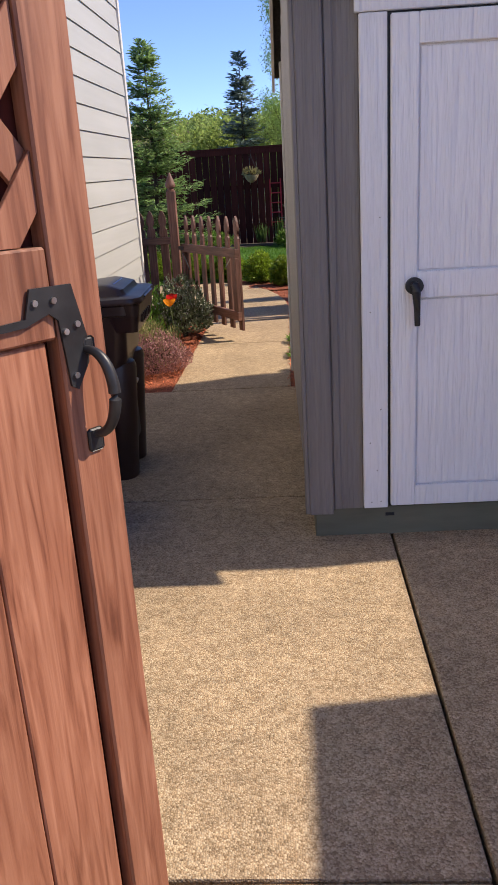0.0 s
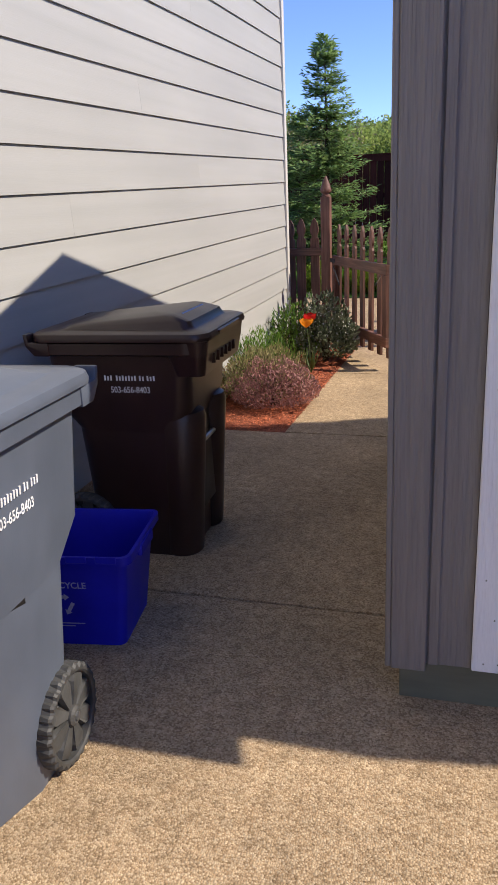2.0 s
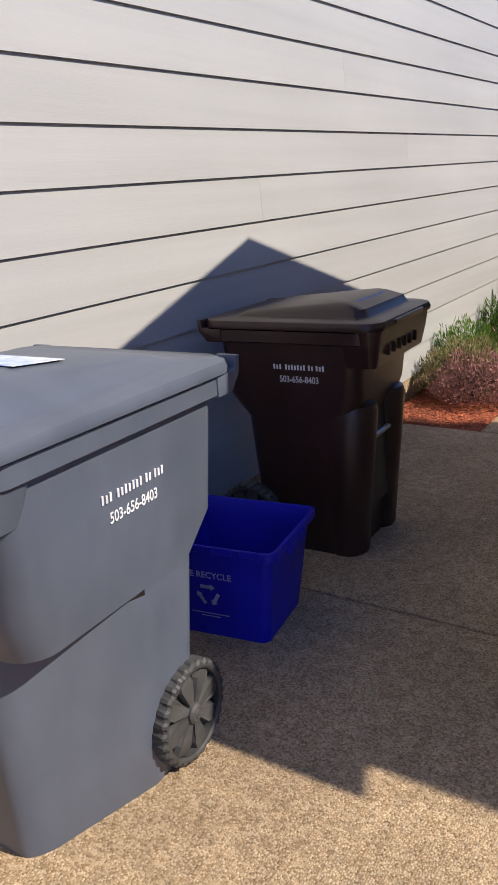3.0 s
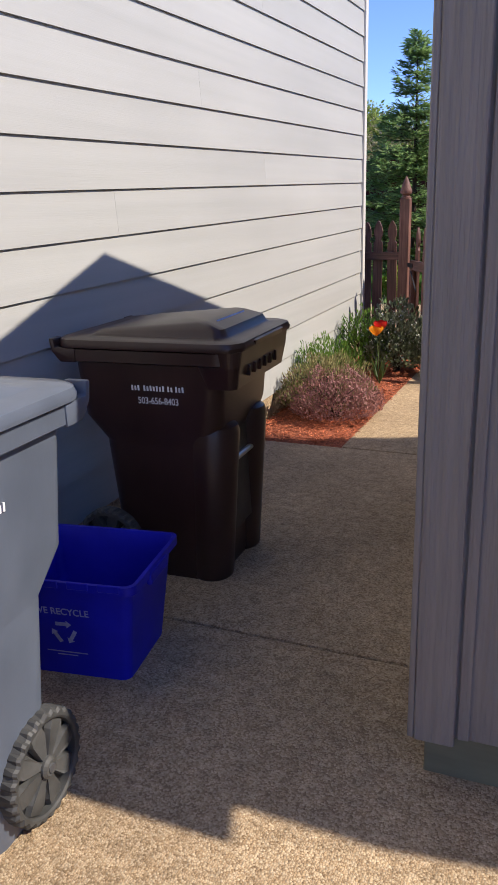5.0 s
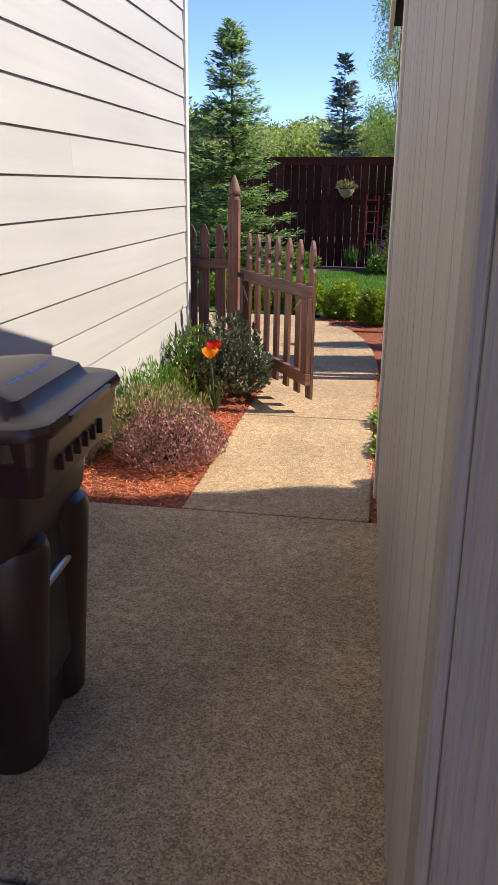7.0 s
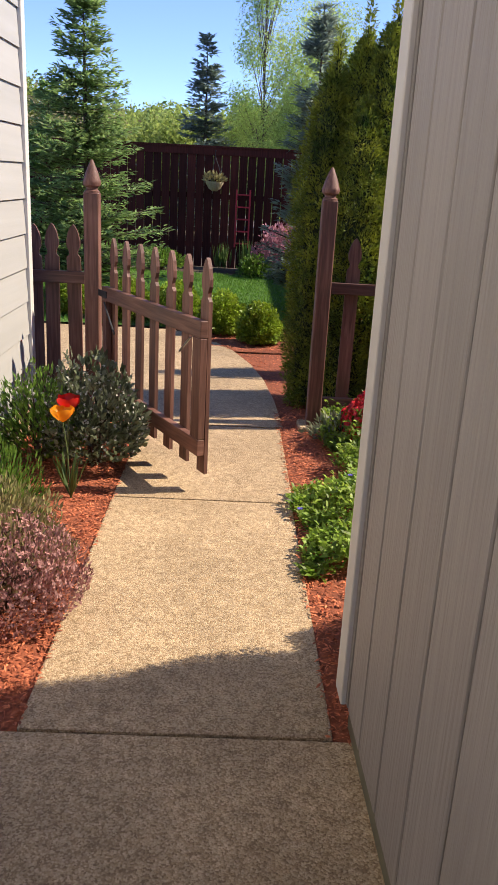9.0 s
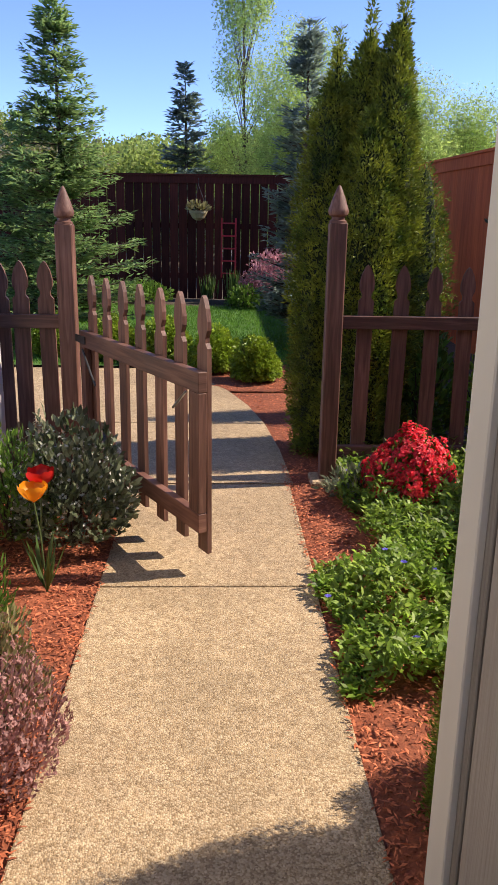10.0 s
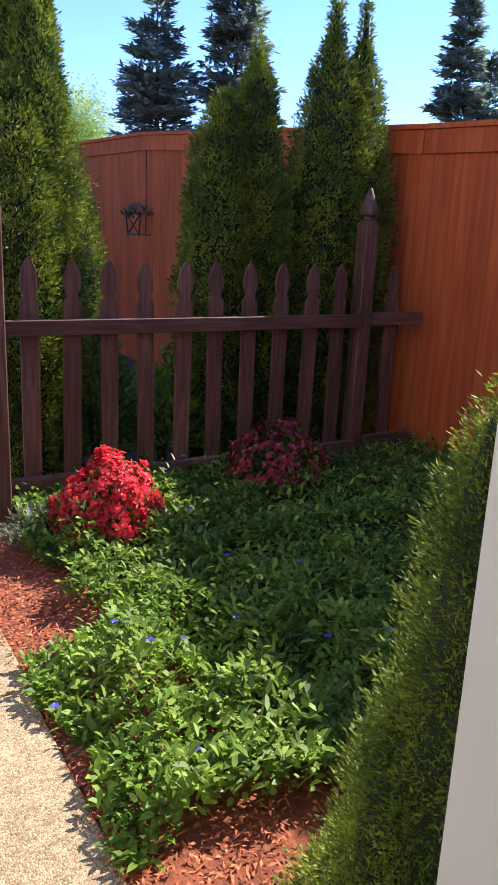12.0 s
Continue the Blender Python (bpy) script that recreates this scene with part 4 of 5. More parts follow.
# ---------- planting ----------
def bed(name, x0, x1, y0, y1, label, chips, keep=lambda x, y: True, z=0.0):
    """Bark mulch: a lumpy bed with loose chips on it."""
    n = 24
    v, f = [], []
    for j in range(n + 1):
        for i in range(n + 1):
            x, y = x0 + (x1 - x0) * i / n, y0 + (y1 - y0) * j / n
            e = min(i, n - i, j, n - j)
            v.append((x, y, ground_z(x, y) + z - 0.014 + 0.014 * min(1, e / 3) + 0.012 * noise.noise(Vector((x * 5, y * 5, 2)))))
    f = [(j * (n + 1) + i, j * (n + 1) + i + 1, (j + 1) * (n + 1) + i + 1, (j + 1) * (n + 1) + i) for j in range(n) for i in range(n)]
    b = tagged(new(name, mesh_of(name, v, f, M_MULCHBASE, True)), label, "mulch", kind="stuff")
    px, py = rng.uniform(x0, x1, chips), rng.uniform(y0, y1, chips)
    ok = np.array([keep(x, y) for x, y in zip(px, py)])
    px, py = px[ok], py[ok]
    k = len(px)
    a = rng.uniform(0, 2 * math.pi, k)
    tilt = rng.normal(0, 0.25, k)
    way = np.stack([np.cos(a), np.sin(a), tilt], 1)
    pz = np.array([ground_z(x, y) for x, y in zip(px, py)]) + z + rng.uniform(-0.004, 0.014, k)
    up = np.stack([rng.normal(0, 0.35, k), rng.normal(0, 0.35, k), np.ones(k)], 1)
    me = leaf_mesh("bark_chips", np.stack([px, py, pz], 1), way, up, rng.uniform(0.010, 0.036, k), rng.uniform(0.004, 0.010, k), M_MULCH, 0.25)
    tagged(new("bark_chips", me), "loose red-dyed bark chips on the bed", "mulch", kind="stuff")
    return b


def path_edge(y):
    """The right edge of the curving path past the gate."""
    return float(np.interp(y, (8.88, 9.6, 10.3, 10.9, 11.5, 12.1, 12.6), (0.045, 0.02, -0.04, -0.14, -0.30, -0.55, -1.0)))


bed("mulch_bed", -1.56, -0.878, 5.775, 8.92, "red bark mulch bed along the house", 13000)
bed("mulch_bed", 0.004, 0.95, 5.775, 9.25, "red bark mulch bed beside the path", 16000)
bed("mulch_bed", -0.62, 0.95, 9.26, 12.6, "red bark mulch bed past the gate", 6500, lambda x, y: x > path_edge(y) + 0.02, -0.03)
bed("mulch_bed", -0.75, 0.42, 11.55, 13.1, "red bark mulch round the box bushes", 3500, lambda x, y: x > -0.25 - (y - 11.4) * 0.55)


def shell(n, cx, cy, z0, h, r, shape=1.0, lump=0.22, inner=0.35, seed=0):
    """Points through the outer part of a rounded, lumpy bush, and their outward ways."""
    d = randdir(n)
    d[:, 2] = np.abs(d[:, 2]) * 1.0 - 0.12
    d /= np.linalg.norm(d, axis=1, keepdims=True)
    rad = 1 - inner * rng.random(n) ** 1.8
    k = np.array([1 + lump * noise.noise(Vector((a * 2.6 + seed, b * 2.6, c * 2.6))) + 0.5 * lump * noise.noise(Vector((a * 7 + seed, b * 7, c * 7))) for a, b, c in d])
    p = np.stack([cx + d[:, 0] * r * rad * k, cy + d[:, 1] * r * rad * k, z0 + np.maximum(0.01, h * (0.25 + 0.75 * d[:, 2]) * rad * k)], 1)
    return p, d


def bush(name, cx, cy, z0, h, r, mat, n, length, width, label, cat="shrub", upness=0.6, lump=0.25, bloom=None, twigs=10, group=""):
    b = empty(name, pose(cx, cy, z0), label, cat, group)
    bm = bmesh.new()
    for i in range(twigs):
        a = 2 * math.pi * i / twigs + rng.uniform(-0.3, 0.3)
        k = rng.uniform(0.35, 0.8)
        tube([(0.02 * math.cos(a), 0.02 * math.sin(a), -0.02), (r * 0.3 * k * math.cos(a), r * 0.3 * k * math.sin(a), h * 0.4), (r * k * math.cos(a + 0.3), r * k * math.sin(a + 0.3), h * rng.uniform(0.6, 0.85))], [0.008, 0.006, 0.003], 5, bm)
    part("twig_frame", bm, M_BARK, b)
    p, d = shell(n, 0, 0, 0, h, r, lump=lump, inner=0.55, seed=cx * 3)
    way = d * 1.0 + randdir(n) * 0.7 + np.array([0, 0, upness])
    me = leaf_mesh("leaves", p, way, randdir(n) + np.array([0, 0, 0.8]), rng.uniform(0.6, 1.2, n) * length, rng.uniform(0.7, 1.2, n) * width, mat, oval=width > 0.4 * length)
    piece("leaves", me, b)
    if bloom:
        bmat, bn, bl, bw, sel = bloom
        p, d = shell(bn, 0, 0, 0.01, h * 1.02, r * 1.03, lump=lump, inner=0.15, seed=cx * 3)
        keep = np.array([sel(*q) for q in p])
        p, d = p[keep], d[keep]
        m = len(p)
        allp, allw, allu = [], [], []
        for k in range(5):
            t = randdir(m)
            w = np.cross(d, t)
            allp.append(p)
            allw.append(w + d * 0.45)
            allu.append(d)
        me = leaf_mesh("flowering", np.concatenate(allp), np.concatenate(allw), np.concatenate(allu), rng.uniform(0.7, 1.2, 5 * m) * bl, rng.uniform(0.7, 1.2, 5 * m) * bw, bmat, 0.2, True)
        piece("flowering", me, b)
    return b


def arborvitae(cx, cy, lobes, n, label, mat=None, size=1.0, name="arborvitae"):
    """Columns of upright flat sprays round an opaque core coloured as inner shade; lobes: dx, dy, height, radius."""
    mat = mat or L_ARB
    t = empty(name, pose(cx, cy, ground_z(cx, cy) - 0.03), label, "tree", "columnar evergreens")
    bm = bmesh.new()
    for dx, dy, h, r in lobes:
        tube([(dx * 0.3, dy * 0.3, 0), (dx, dy, h * 0.4), (dx, dy, h * 0.93)], [0.05, 0.035, 0.008], 7, bm)
    part("trunk", bm, M_BARK, t)
    P, D = [], []
    for dx, dy, h, r in lobes:
        m = int(n * h * r / sum(a[2] * a[3] for a in lobes))
        u = rng.random(m * 2)
        z = u * h
        prof = (1 - (z / h) ** 4.6) ** 0.72 * (0.80 + 0.20 * np.minimum(1, z / 0.5))
        keep = rng.random(m * 2) < prof + 0.12
        z, prof = z[keep][:m], prof[keep][:m]
        m = len(z)
        a = rng.random(m) * 2 * math.pi
        bump = np.array([1 + 0.36 * noise.noise(Vector((math.cos(q) * 2.2 + dx * 9, math.sin(q) * 2.2 + cx, w * 1.7))) + 0.30 * noise.noise(Vector((math.cos(q) * 4.5, math.sin(q) * 4.5 + cx, w * 5))) for q, w in zip(a, z)])
        rad = r * prof * bump * (1 - 0.30 * rng.random(m) ** 2)
        P.append(np.stack([dx + rad * np.cos(a), dy + rad * np.sin(a), z], 1))
        D.append(np.stack([np.cos(a), np.sin(a), np.zeros(m)], 1))
        # opaque core: stops see-through and paints the shade between the sprays
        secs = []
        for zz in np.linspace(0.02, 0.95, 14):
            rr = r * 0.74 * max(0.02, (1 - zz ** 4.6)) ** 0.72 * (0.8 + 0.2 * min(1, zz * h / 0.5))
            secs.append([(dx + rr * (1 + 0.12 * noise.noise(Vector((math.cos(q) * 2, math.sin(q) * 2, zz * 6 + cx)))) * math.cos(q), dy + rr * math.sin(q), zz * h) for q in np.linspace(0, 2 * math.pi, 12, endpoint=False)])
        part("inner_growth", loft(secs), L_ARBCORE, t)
    P, D = np.concatenate(P), np.concatenate(D)
    pos, way, up = [], [], []
    for k in range(6):
        q = rng.normal(size=P.shape) * 0.35
        pos.append(P + q * 0.03)
        way.append(D * rng.uniform(0.2, 1.2, (len(P), 1)) + np.array([0, 0, 0.7]) + q * 1.6)
        up.append(D + randdir(len(P)) * 0.9)
    pos, way, up = map(np.concatenate, (pos, way, up))
    me = leaf_mesh("foliage", pos, way, up, rng.uniform(0.018, 0.042, len(pos)) * size, rng.uniform(0.006, 0.012, len(pos)) * size, mat)
    piece("foliage", me, t)
    return t


arborvitae(0.48, 9.64, [(-0.19, 0.02, 2.36, 0.21), (0.02, 0.06, 2.56, 0.25), (0.16, -0.06, 2.62, 0.21), (0.02, -0.18, 2.15, 0.22), (-0.17, -0.02, 2.62, 0.05), (0.20, -0.06, 2.82, 0.05), (0.03, 0.06, 2.76, 0.05)], 36000, "tall column-shaped arborvitae behind the picket fence")
arborvitae(1.86, 9.70, [(-0.08, 0.0, 2.22, 0.24), (0.12, -0.04, 2.42, 0.22), (0.27, 0.0, 1.8, 0.16), (0.12, -0.02, 2.58, 0.05)], 20000, "column-shaped arborvitae with sunlit golden tips")
arborvitae(2.55, 9.63, [(-0.06, 0.0, 2.62, 0.26), (0.14, -0.02, 2.58, 0.24), (-0.06, 0.0, 2.92, 0.07), (0.15, -0.02, 2.90, 0.06), (-0.26, 0.06, 1.8, 0.16)], 20000, "column-shaped arborvitae with two spires by the orange fence")
arborvitae(1.14, 10.7, [(0.0, 0.0, 2.0, 0.20), (0.12, 0.1, 1.7, 0.18)], 3500, "slim dark arborvitae against the orange fence")
# two tallest lobes, unseen behind the shed, are added to shade the path
arborvitae(0.39, 6.03, [(0.0, 0.0, 1.38, 0.14), (0.20, -0.02, 1.5, 0.12), (0.55, -0.04, 1.9, 0.11), (0.95, -0.04, 2.1, 0.11), (-0.12, 0.03, 1.28, 0.12), (-0.14, 0.11, 0.82, 0.12), (0.03, 0.14, 0.50, 0.15), (-0.07, 0.28, 0.34, 0.16), (0.2, 0.28, 0.38, 0.2), (-0.16, 0.20, 0.26, 0.11)], 60000, "feathery golden-green cypress beside the shed", L_GOLD, 0.42, "golden_cypress")


def conifer(cx, cy, z0, h, r, mat, whorls, arms, per, needle, label, name="fir_tree", droop=0.25, bare=0.08, reach=(0.5, 1.15)):
    t = empty(name, pose(cx, cy, z0), label, "tree")
    part("trunk", tube([(0, 0, -0.1), (0.02, 0.0, h * 0.5), (0, 0.01, h)], [h * 0.015, h * 0.009, 0.005], 8), M_BARK, t)
    bm = bmesh.new()
    P, Wy, U = [], [], []
    for i in range(whorls):
        f = bare + (1 - bare) * (i + rng.uniform(0, 0.6)) / whorls
        for k in range(arms):
            f = min(0.995, max(bare, f + rng.normal(0, 0.6 / whorls)))
            z = f * h
            a = 2 * math.pi * (k + rng.uniform(-0.35, 0.35)) / arms + i * 1.3
            L = r * (1.02 - f) ** 0.72 * rng.uniform(*reach) + 0.02
            end = np.array([math.cos(a) * L, math.sin(a) * L, z + L * (0.25 - droop) + 0.02])
            beg = np.array([0, 0, z])
            tube([tuple(beg), tuple((beg + end) / 2 + np.array([0, 0, -0.06 * L])), tuple(end)], [0.004 * h * (1 - f) + 0.003, 0.003 * h * (1 - f) + 0.002, 0.001], 4, bm)
            m = max(10, int(per * (L / r) ** 0.7))
            s = rng.uniform(0.12, 1.0, m)[:, None]
            axis = (end - beg) / L
            side = np.array([-math.sin(a), math.cos(a), 0])
            sp = rng.uniform(-1, 1, m)[:, None]
            spread = 0.34 * L * (1 - s * 0.75) * sp
            P.append(beg + (end - beg) * s + side * spread + np.array([0, 0, -0.06 * L]) * (4 * s * (1 - s)) + rng.normal(0, 0.02, (m, 3)))
            Wy.append(axis * 0.8 + side * np.sign(sp) * 0.7 + rng.normal(0, 0.25, (m, 3)))
            U.append(np.array([0, 0, 1.0]) + rng.normal(0, 0.4, (m, 3)))
    part("limbwork", bm, M_BARK, t)
    P, Wy, U = map(np.concatenate, (P, Wy, U))
    me = leaf_mesh("needles", P, Wy, U, rng.uniform(0.6, 1.3, len(P)) * needle[0], rng.uniform(0.7, 1.2, len(P)) * needle[1], mat)
    piece("needles", me, t)
    return t


conifer(-2.25, 14.2, 0.05, 3.75, 1.0, L_FIR, 38, 8, 120, (0.10, 0.03), "young green fir in front of the dark fence", droop=0.16, bare=0.04, reach=(0.4, 1.2))
conifer(-3.1, 16.0, 0.12, 2.7, 0.8, L_FIR, 22, 9, 60, (0.12, 0.045), "smaller dark green fir by the back fence", droop=0.2, bare=0.05)
conifer(0.58, 13.9, 0.05, 3.55, 0.62, L_BLUE, 30, 9, 70, (0.10, 0.03), "blue-grey spruce with bare leader twigs", "spruce_tree", 0.05, 0.05)
conifer(-1.2, 24.5, 0.2, 4.85, 1.0, L_BLUE, 30, 8, 45, (0.17, 0.06), "distant spruce beyond the back fence", "spruce_tree", 0.15)
conifer(5.2, 18.6, 0.2, 5.3, 1.3, L_BLUE, 34, 9, 110, (0.17, 0.06), "dark blue spruce beyond the orange fence", "spruce_tree", 0.12)
conifer(6.6, 18.4, 0.2, 6.0, 1.3, L_BLUE, 36, 9, 110, (0.17, 0.06), "tall blue spruce beyond the orange fence", "spruce_tree", 0.12)
conifer(10.6, 17.0, 0.2, 5.7, 1.0, L_BLUE, 36, 9, 110, (0.17, 0.06), "blue spruce far beyond the orange fence", "spruce_tree", 0.12)
conifer(11.5, 17.1, 0.2, 4.8, 0.9, L_BLUE, 22, 9, 60, (0.17, 0.06), "blue spruce far beyond the orange fence", "spruce_tree", 0.12)


def broadleaf(cx, cy, h, r, mat, n, leaf, label, thin=False):
    """A tapered trunk with limbs, and a loose crown of leaf clumps with gaps."""
    t = empty("broadleaf_tree", pose(cx, cy, 0.2), label, "tree")
    bm = bmesh.new()
    tube([(0, 0, -0.1), (0.06 * r, 0, h * 0.35), (-0.05 * r, 0.05 * r, h * 0.9)], [0.007 * h, 0.004 * h, 0.0012 * h], 8, bm)
    cl = []
    for i in range(60):
        f = rng.uniform(0.25, 1.0)
        a = rng.uniform(0, 2 * math.pi)
        L = r * (1.15 - f) ** (0.5 if thin else 0.35) * rng.uniform(0.35, 1.0)
        end = (math.cos(a) * L, math.sin(a) * L, h * f)
        tube([(0, 0, h * f * 0.72), end], [0.0014 * h, 0.0006 * h], 5, bm)
        cl.append((*end, r * rng.uniform(0.28, 0.5)))
    part("trunk", bm, M_BARK, t)
    P = []
    for x, y, z, rr in cl:
        m = n // len(cl)
        d = randdir(m) * (rng.random((m, 1)) ** 0.45)
        P.append(np.array([x, y, z]) + d * rr * np.array([1, 1, 1.25]))
    P = np.concatenate(P)
    me = leaf_mesh("crown", P, randdir(len(P)) + np.array([0, 0, -0.3]), randdir(len(P)), rng.uniform(0.6, 1.3, len(P)) * leaf, rng.uniform(0.6, 1.2, len(P)) * leaf * 0.6, mat)
    piece("crown", me, t)
    return t


broadleaf(0.2, 25.0, 7.4, 1.15, L_BIRCH, 26000, 0.06, "slender pale green birch in young leaf", True)
broadleaf(4.2, 24.5, 4.4, 1.5, L_BIRCH, 34000, 0.06, "slender pale green birch in young leaf", True)
broadleaf(6.0, 25.5, 4.0, 1.6, L_BIRCH, 34000, 0.06, "slender pale green birch in young leaf", True)
broadleaf(1.7, 22.5, 4.9, 1.7, L_BIRCH, 60000, 0.055, "pale green birch thicket in young leaf")


def woods(x0, x1, y0, y1, top, n, mat, leaf, label, dx=0.0):
    P = []
    k = 70
    for i in range(k):
        x, y = rng.uniform(x0, x1), rng.uniform(y0, y1)
        h = top * (0.86 + 0.28 * noise.noise(Vector((x * 0.35, y * 0.3, 4))) + rng.uniform(-0.06, 0.06))
        r = rng.uniform(0.8, 1.5)
        m = n // k
        d = randdir(m) * (rng.random((m, 1)) ** 0.4)
        z = h - r + d[:, 2] * r
        low = rng.random(m) < 0.5
        z = np.where(low, rng.uniform(0.2, 1, m) * (h - r * 0.3), z)
        P.append(np.stack([x + d[:, 0] * r, y + d[:, 1] * r, z], 1))
    P = np.concatenate(P)
    me = leaf_mesh("woods", P, randdir(len(P)), randdir(len(P)), rng.uniform(0.5, 1.3, len(P)) * leaf, rng.uniform(0.5, 1.1, len(P)) * leaf * 0.6, mat)
    return tagged(new("woods", me), label, "woods", kind="stuff")


woods(-13, 9, 26, 31, 4.6, 170000, L_WOODS, 0.14, "yellow-green woodland edge beyond the back fence")
woods(-13, 11, 34, 40, 5.0, 80000, L_WOODS, 0.24, "further woodland behind the yellow-green edge")
woods(-7.5, -3.5, 21, 23, 3.6, 9000, L_BROWNWOODS, 0.10, "brownish budding thicket beyond the back fence")
woods(6, 30, 26, 34, 4.0, 25000, L_WOODS, 0.2, "far green trees beyond the orange fence")
woods(9, 26, 12, 26, 2.9, 16000, L_WOODS, 0.16, "low green growth beyond the orange fence")

# box bushes, back bed and lawn
for bx, by, br, bh in ((-0.03, 11.98, 0.25, 0.50), (-0.43, 12.45, 0.28, 0.54), (-0.95, 12.95, 0.30, 0.56), (-1.55, 13.1, 0.30, 0.55), (-2.2, 13.25, 0.30, 0.55)):
    bush("box_bush", bx, by, ground_z(bx, by) - 0.02, bh * 0.85, br * 0.92, L_BOX, 6000, 0.032, 0.025, "clipped bright green box bush in mulch", lump=0.15, upness=0.0, group="box bushes along the lawn")
bush("pink_shrub", 0.50, 17.3, 0.2, 0.85, 0.5, L_PINKSHRUB, 3500, 0.06, 0.03, "pink flowering shrub against the back fence", upness=0.9)
bush("back_shrub", 0.05, 16.9, 0.18, 0.35, 0.3, L_GREEN, 1200, 0.06, 0.03, "low green shrub at the lawn's edge")
for bx in (-1.6, -2.4, -3.3, -4.2, -5.2):
    bush("back_shrub", bx, 17.6, 0.2, rng.uniform(0.3, 0.5), 0.42, L_GREEN, 1400, 0.07, 0.03, "low green shrub at the foot of the back fence", group="shrubs along the back fence")


def lawn():
    n = 14
    v, f = [], []
    for j in range(n + 1):
        for i in range(n + 1):
            x, y = -8.0 + 9.3 * i / n, 12.72 + 4.3 * j / n
            v.append((x, y, ground_z(x, y) - 0.005))
    f = [(j * (n + 1) + i, j * (n + 1) + i + 1, (j + 1) * (n + 1) + i + 1, (j + 1) * (n + 1) + i) for j in range(n) for i in range(n)]
    tagged(new("lawn", mesh_of("lawn", v, f, M_LAWN, True)), "mown bright green lawn turf", "lawn", kind="structure")
    k = 70000
    x, y = rng.uniform(-7.0, 1.25, k), rng.uniform(12.73, 17.0, k)
    z = np.array([ground_z(a, b) for a, b in zip(x, y)]) - 0.006
    a = rng.uniform(0, 2 * math.pi, k)
    way = np.stack([0.5 * np.cos(a), 0.5 * np.sin(a), np.ones(k)], 1)
    me = leaf_mesh("grass", np.stack([x, y, z], 1), way, np.stack([np.sin(a), -np.cos(a), np.zeros(k)], 1), rng.uniform(0.03, 0.055, k), rng.uniform(0.006, 0.011, k), M_GRASS)
    tagged(new("grass", me), "short bright green grass blades", "grass", kind="stuff")


lawn()


def periwinkle():
    """A deep carpet of glossy leaves with scattered violet flowers."""
    b = []
    k = 72000
    x, y = rng.uniform(0.0, 2.95, k), rng.uniform(6.45, 9.12, k)
    wob = np.array([0.12 * noise.noise(Vector((p * 3, q * 3, 1))) for p, q in zip(x, y)])
    inside = (x > 0.03 + wob * 0.6) & ~((x < 0.31 + wob) & (y > 7.70 + wob)) & ~((y < 6.75 + wob) & (x < 0.62 + wob))
    inside &= ~((x > 1.2) & (y < 6.6))
    x, y, wob = x[inside], y[inside], wob[inside]
    dens = np.where(x < 1.4, 1.0, 0.6)
    sel = rng.random(len(x)) < dens
    x, y = x[sel], y[sel]
    k = len(x)
    h = np.array([0.13 + 0.13 * noise.noise(Vector((p * 4.5, q * 4.5, 7))) + 0.05 * noise.noise(Vector((p * 12, q * 12, 3))) for p, q in zip(x, y)])
    edge = np.clip((x - 0.03) / 0.18, 0.25, 1.0)
    z = np.maximum(0.006, h * edge * (1 - 0.75 * rng.random(k) ** 1.5) * np.where(rng.random(k) < 0.06, 1.45, 1.0))
    a = rng.uniform(0, 2 * math.pi, k)
    way = np.stack([np.cos(a), np.sin(a), rng.uniform(-0.1, 1.5, k)], 1)
    up = np.stack([-0.3 * np.cos(a), -0.3 * np.sin(a), np.ones(k)], 1) + rng.normal(0, 0.35, (k, 3))
    me = leaf_mesh("periwinkle", np.stack([x, y, z], 1), way, up, rng.uniform(0.022, 0.055, k), rng.uniform(0.010, 0.022, k), L_VINCA, 0.2, True)
    tagged(new("periwinkle", me), "dense glossy green periwinkle ground cover", "ground cover", kind="stuff")
    m = 48
    i = rng.integers(0, k, m)
    P, W, U = [], [], []
    for j in i:
        c = np.array([x[j], y[j], h[j] * edge[j] + 0.03])
        t0 = rng.uniform(0, 6.28)
        nrm = np.array([rng.normal(0, 0.4), rng.normal(0, 0.4) - 0.4, 1.0])
        for q in range(5):
            t = t0 + q * 1.2566
            P.append(c)
            W.append((math.cos(t), math.sin(t), 0.25))
            U.append(nrm)
    me = leaf_mesh("periwinkle_flowers", np.array(P), np.array(W), np.array(U), 0.016, 0.014, L_VIOLET)
    tagged(new("periwinkle_flowers", me), "small violet periwinkle flowers", "flowers", kind="stuff")


periwinkle()

bush("azalea", 0.63, 8.52, 0.02, 0.36, 0.23, L_GREEN, 1500, 0.04, 0.016, "round azalea covered in bright red flowers", lump=0.20, bloom=(L_RED, 3400, 0.017, 0.015, lambda x, y, z: z > 0.08 and noise.noise(Vector((x * 16, y * 16, z * 16))) > -0.30), group="azaleas")
bush("azalea", 1.70, 8.80, 0.02, 0.36, 0.27, L_GREEN, 900, 0.035, 0.016, "shaded azalea with dusky red flowers", lump=0.20, bloom=(L_DARKRED, 1000, 0.024, 0.02, lambda x, y, z: z > 0.12 and noise.noise(Vector((x * 14, y * 14, z * 14))) > -0.15), group="azaleas")
bush("leafy_shrub", 1.42, 9.72, 0.0, 0.62, 0.28, L_BOX, 900, 0.07, 0.032, "yellow-green leafy shrub behind the picket fence")
bush("leafy_shrub", 0.98, 9.66, 0.0, 0.75, 0.22, L_GREEN, 900, 0.07, 0.03, "green leafy shrub behind the picket fence")
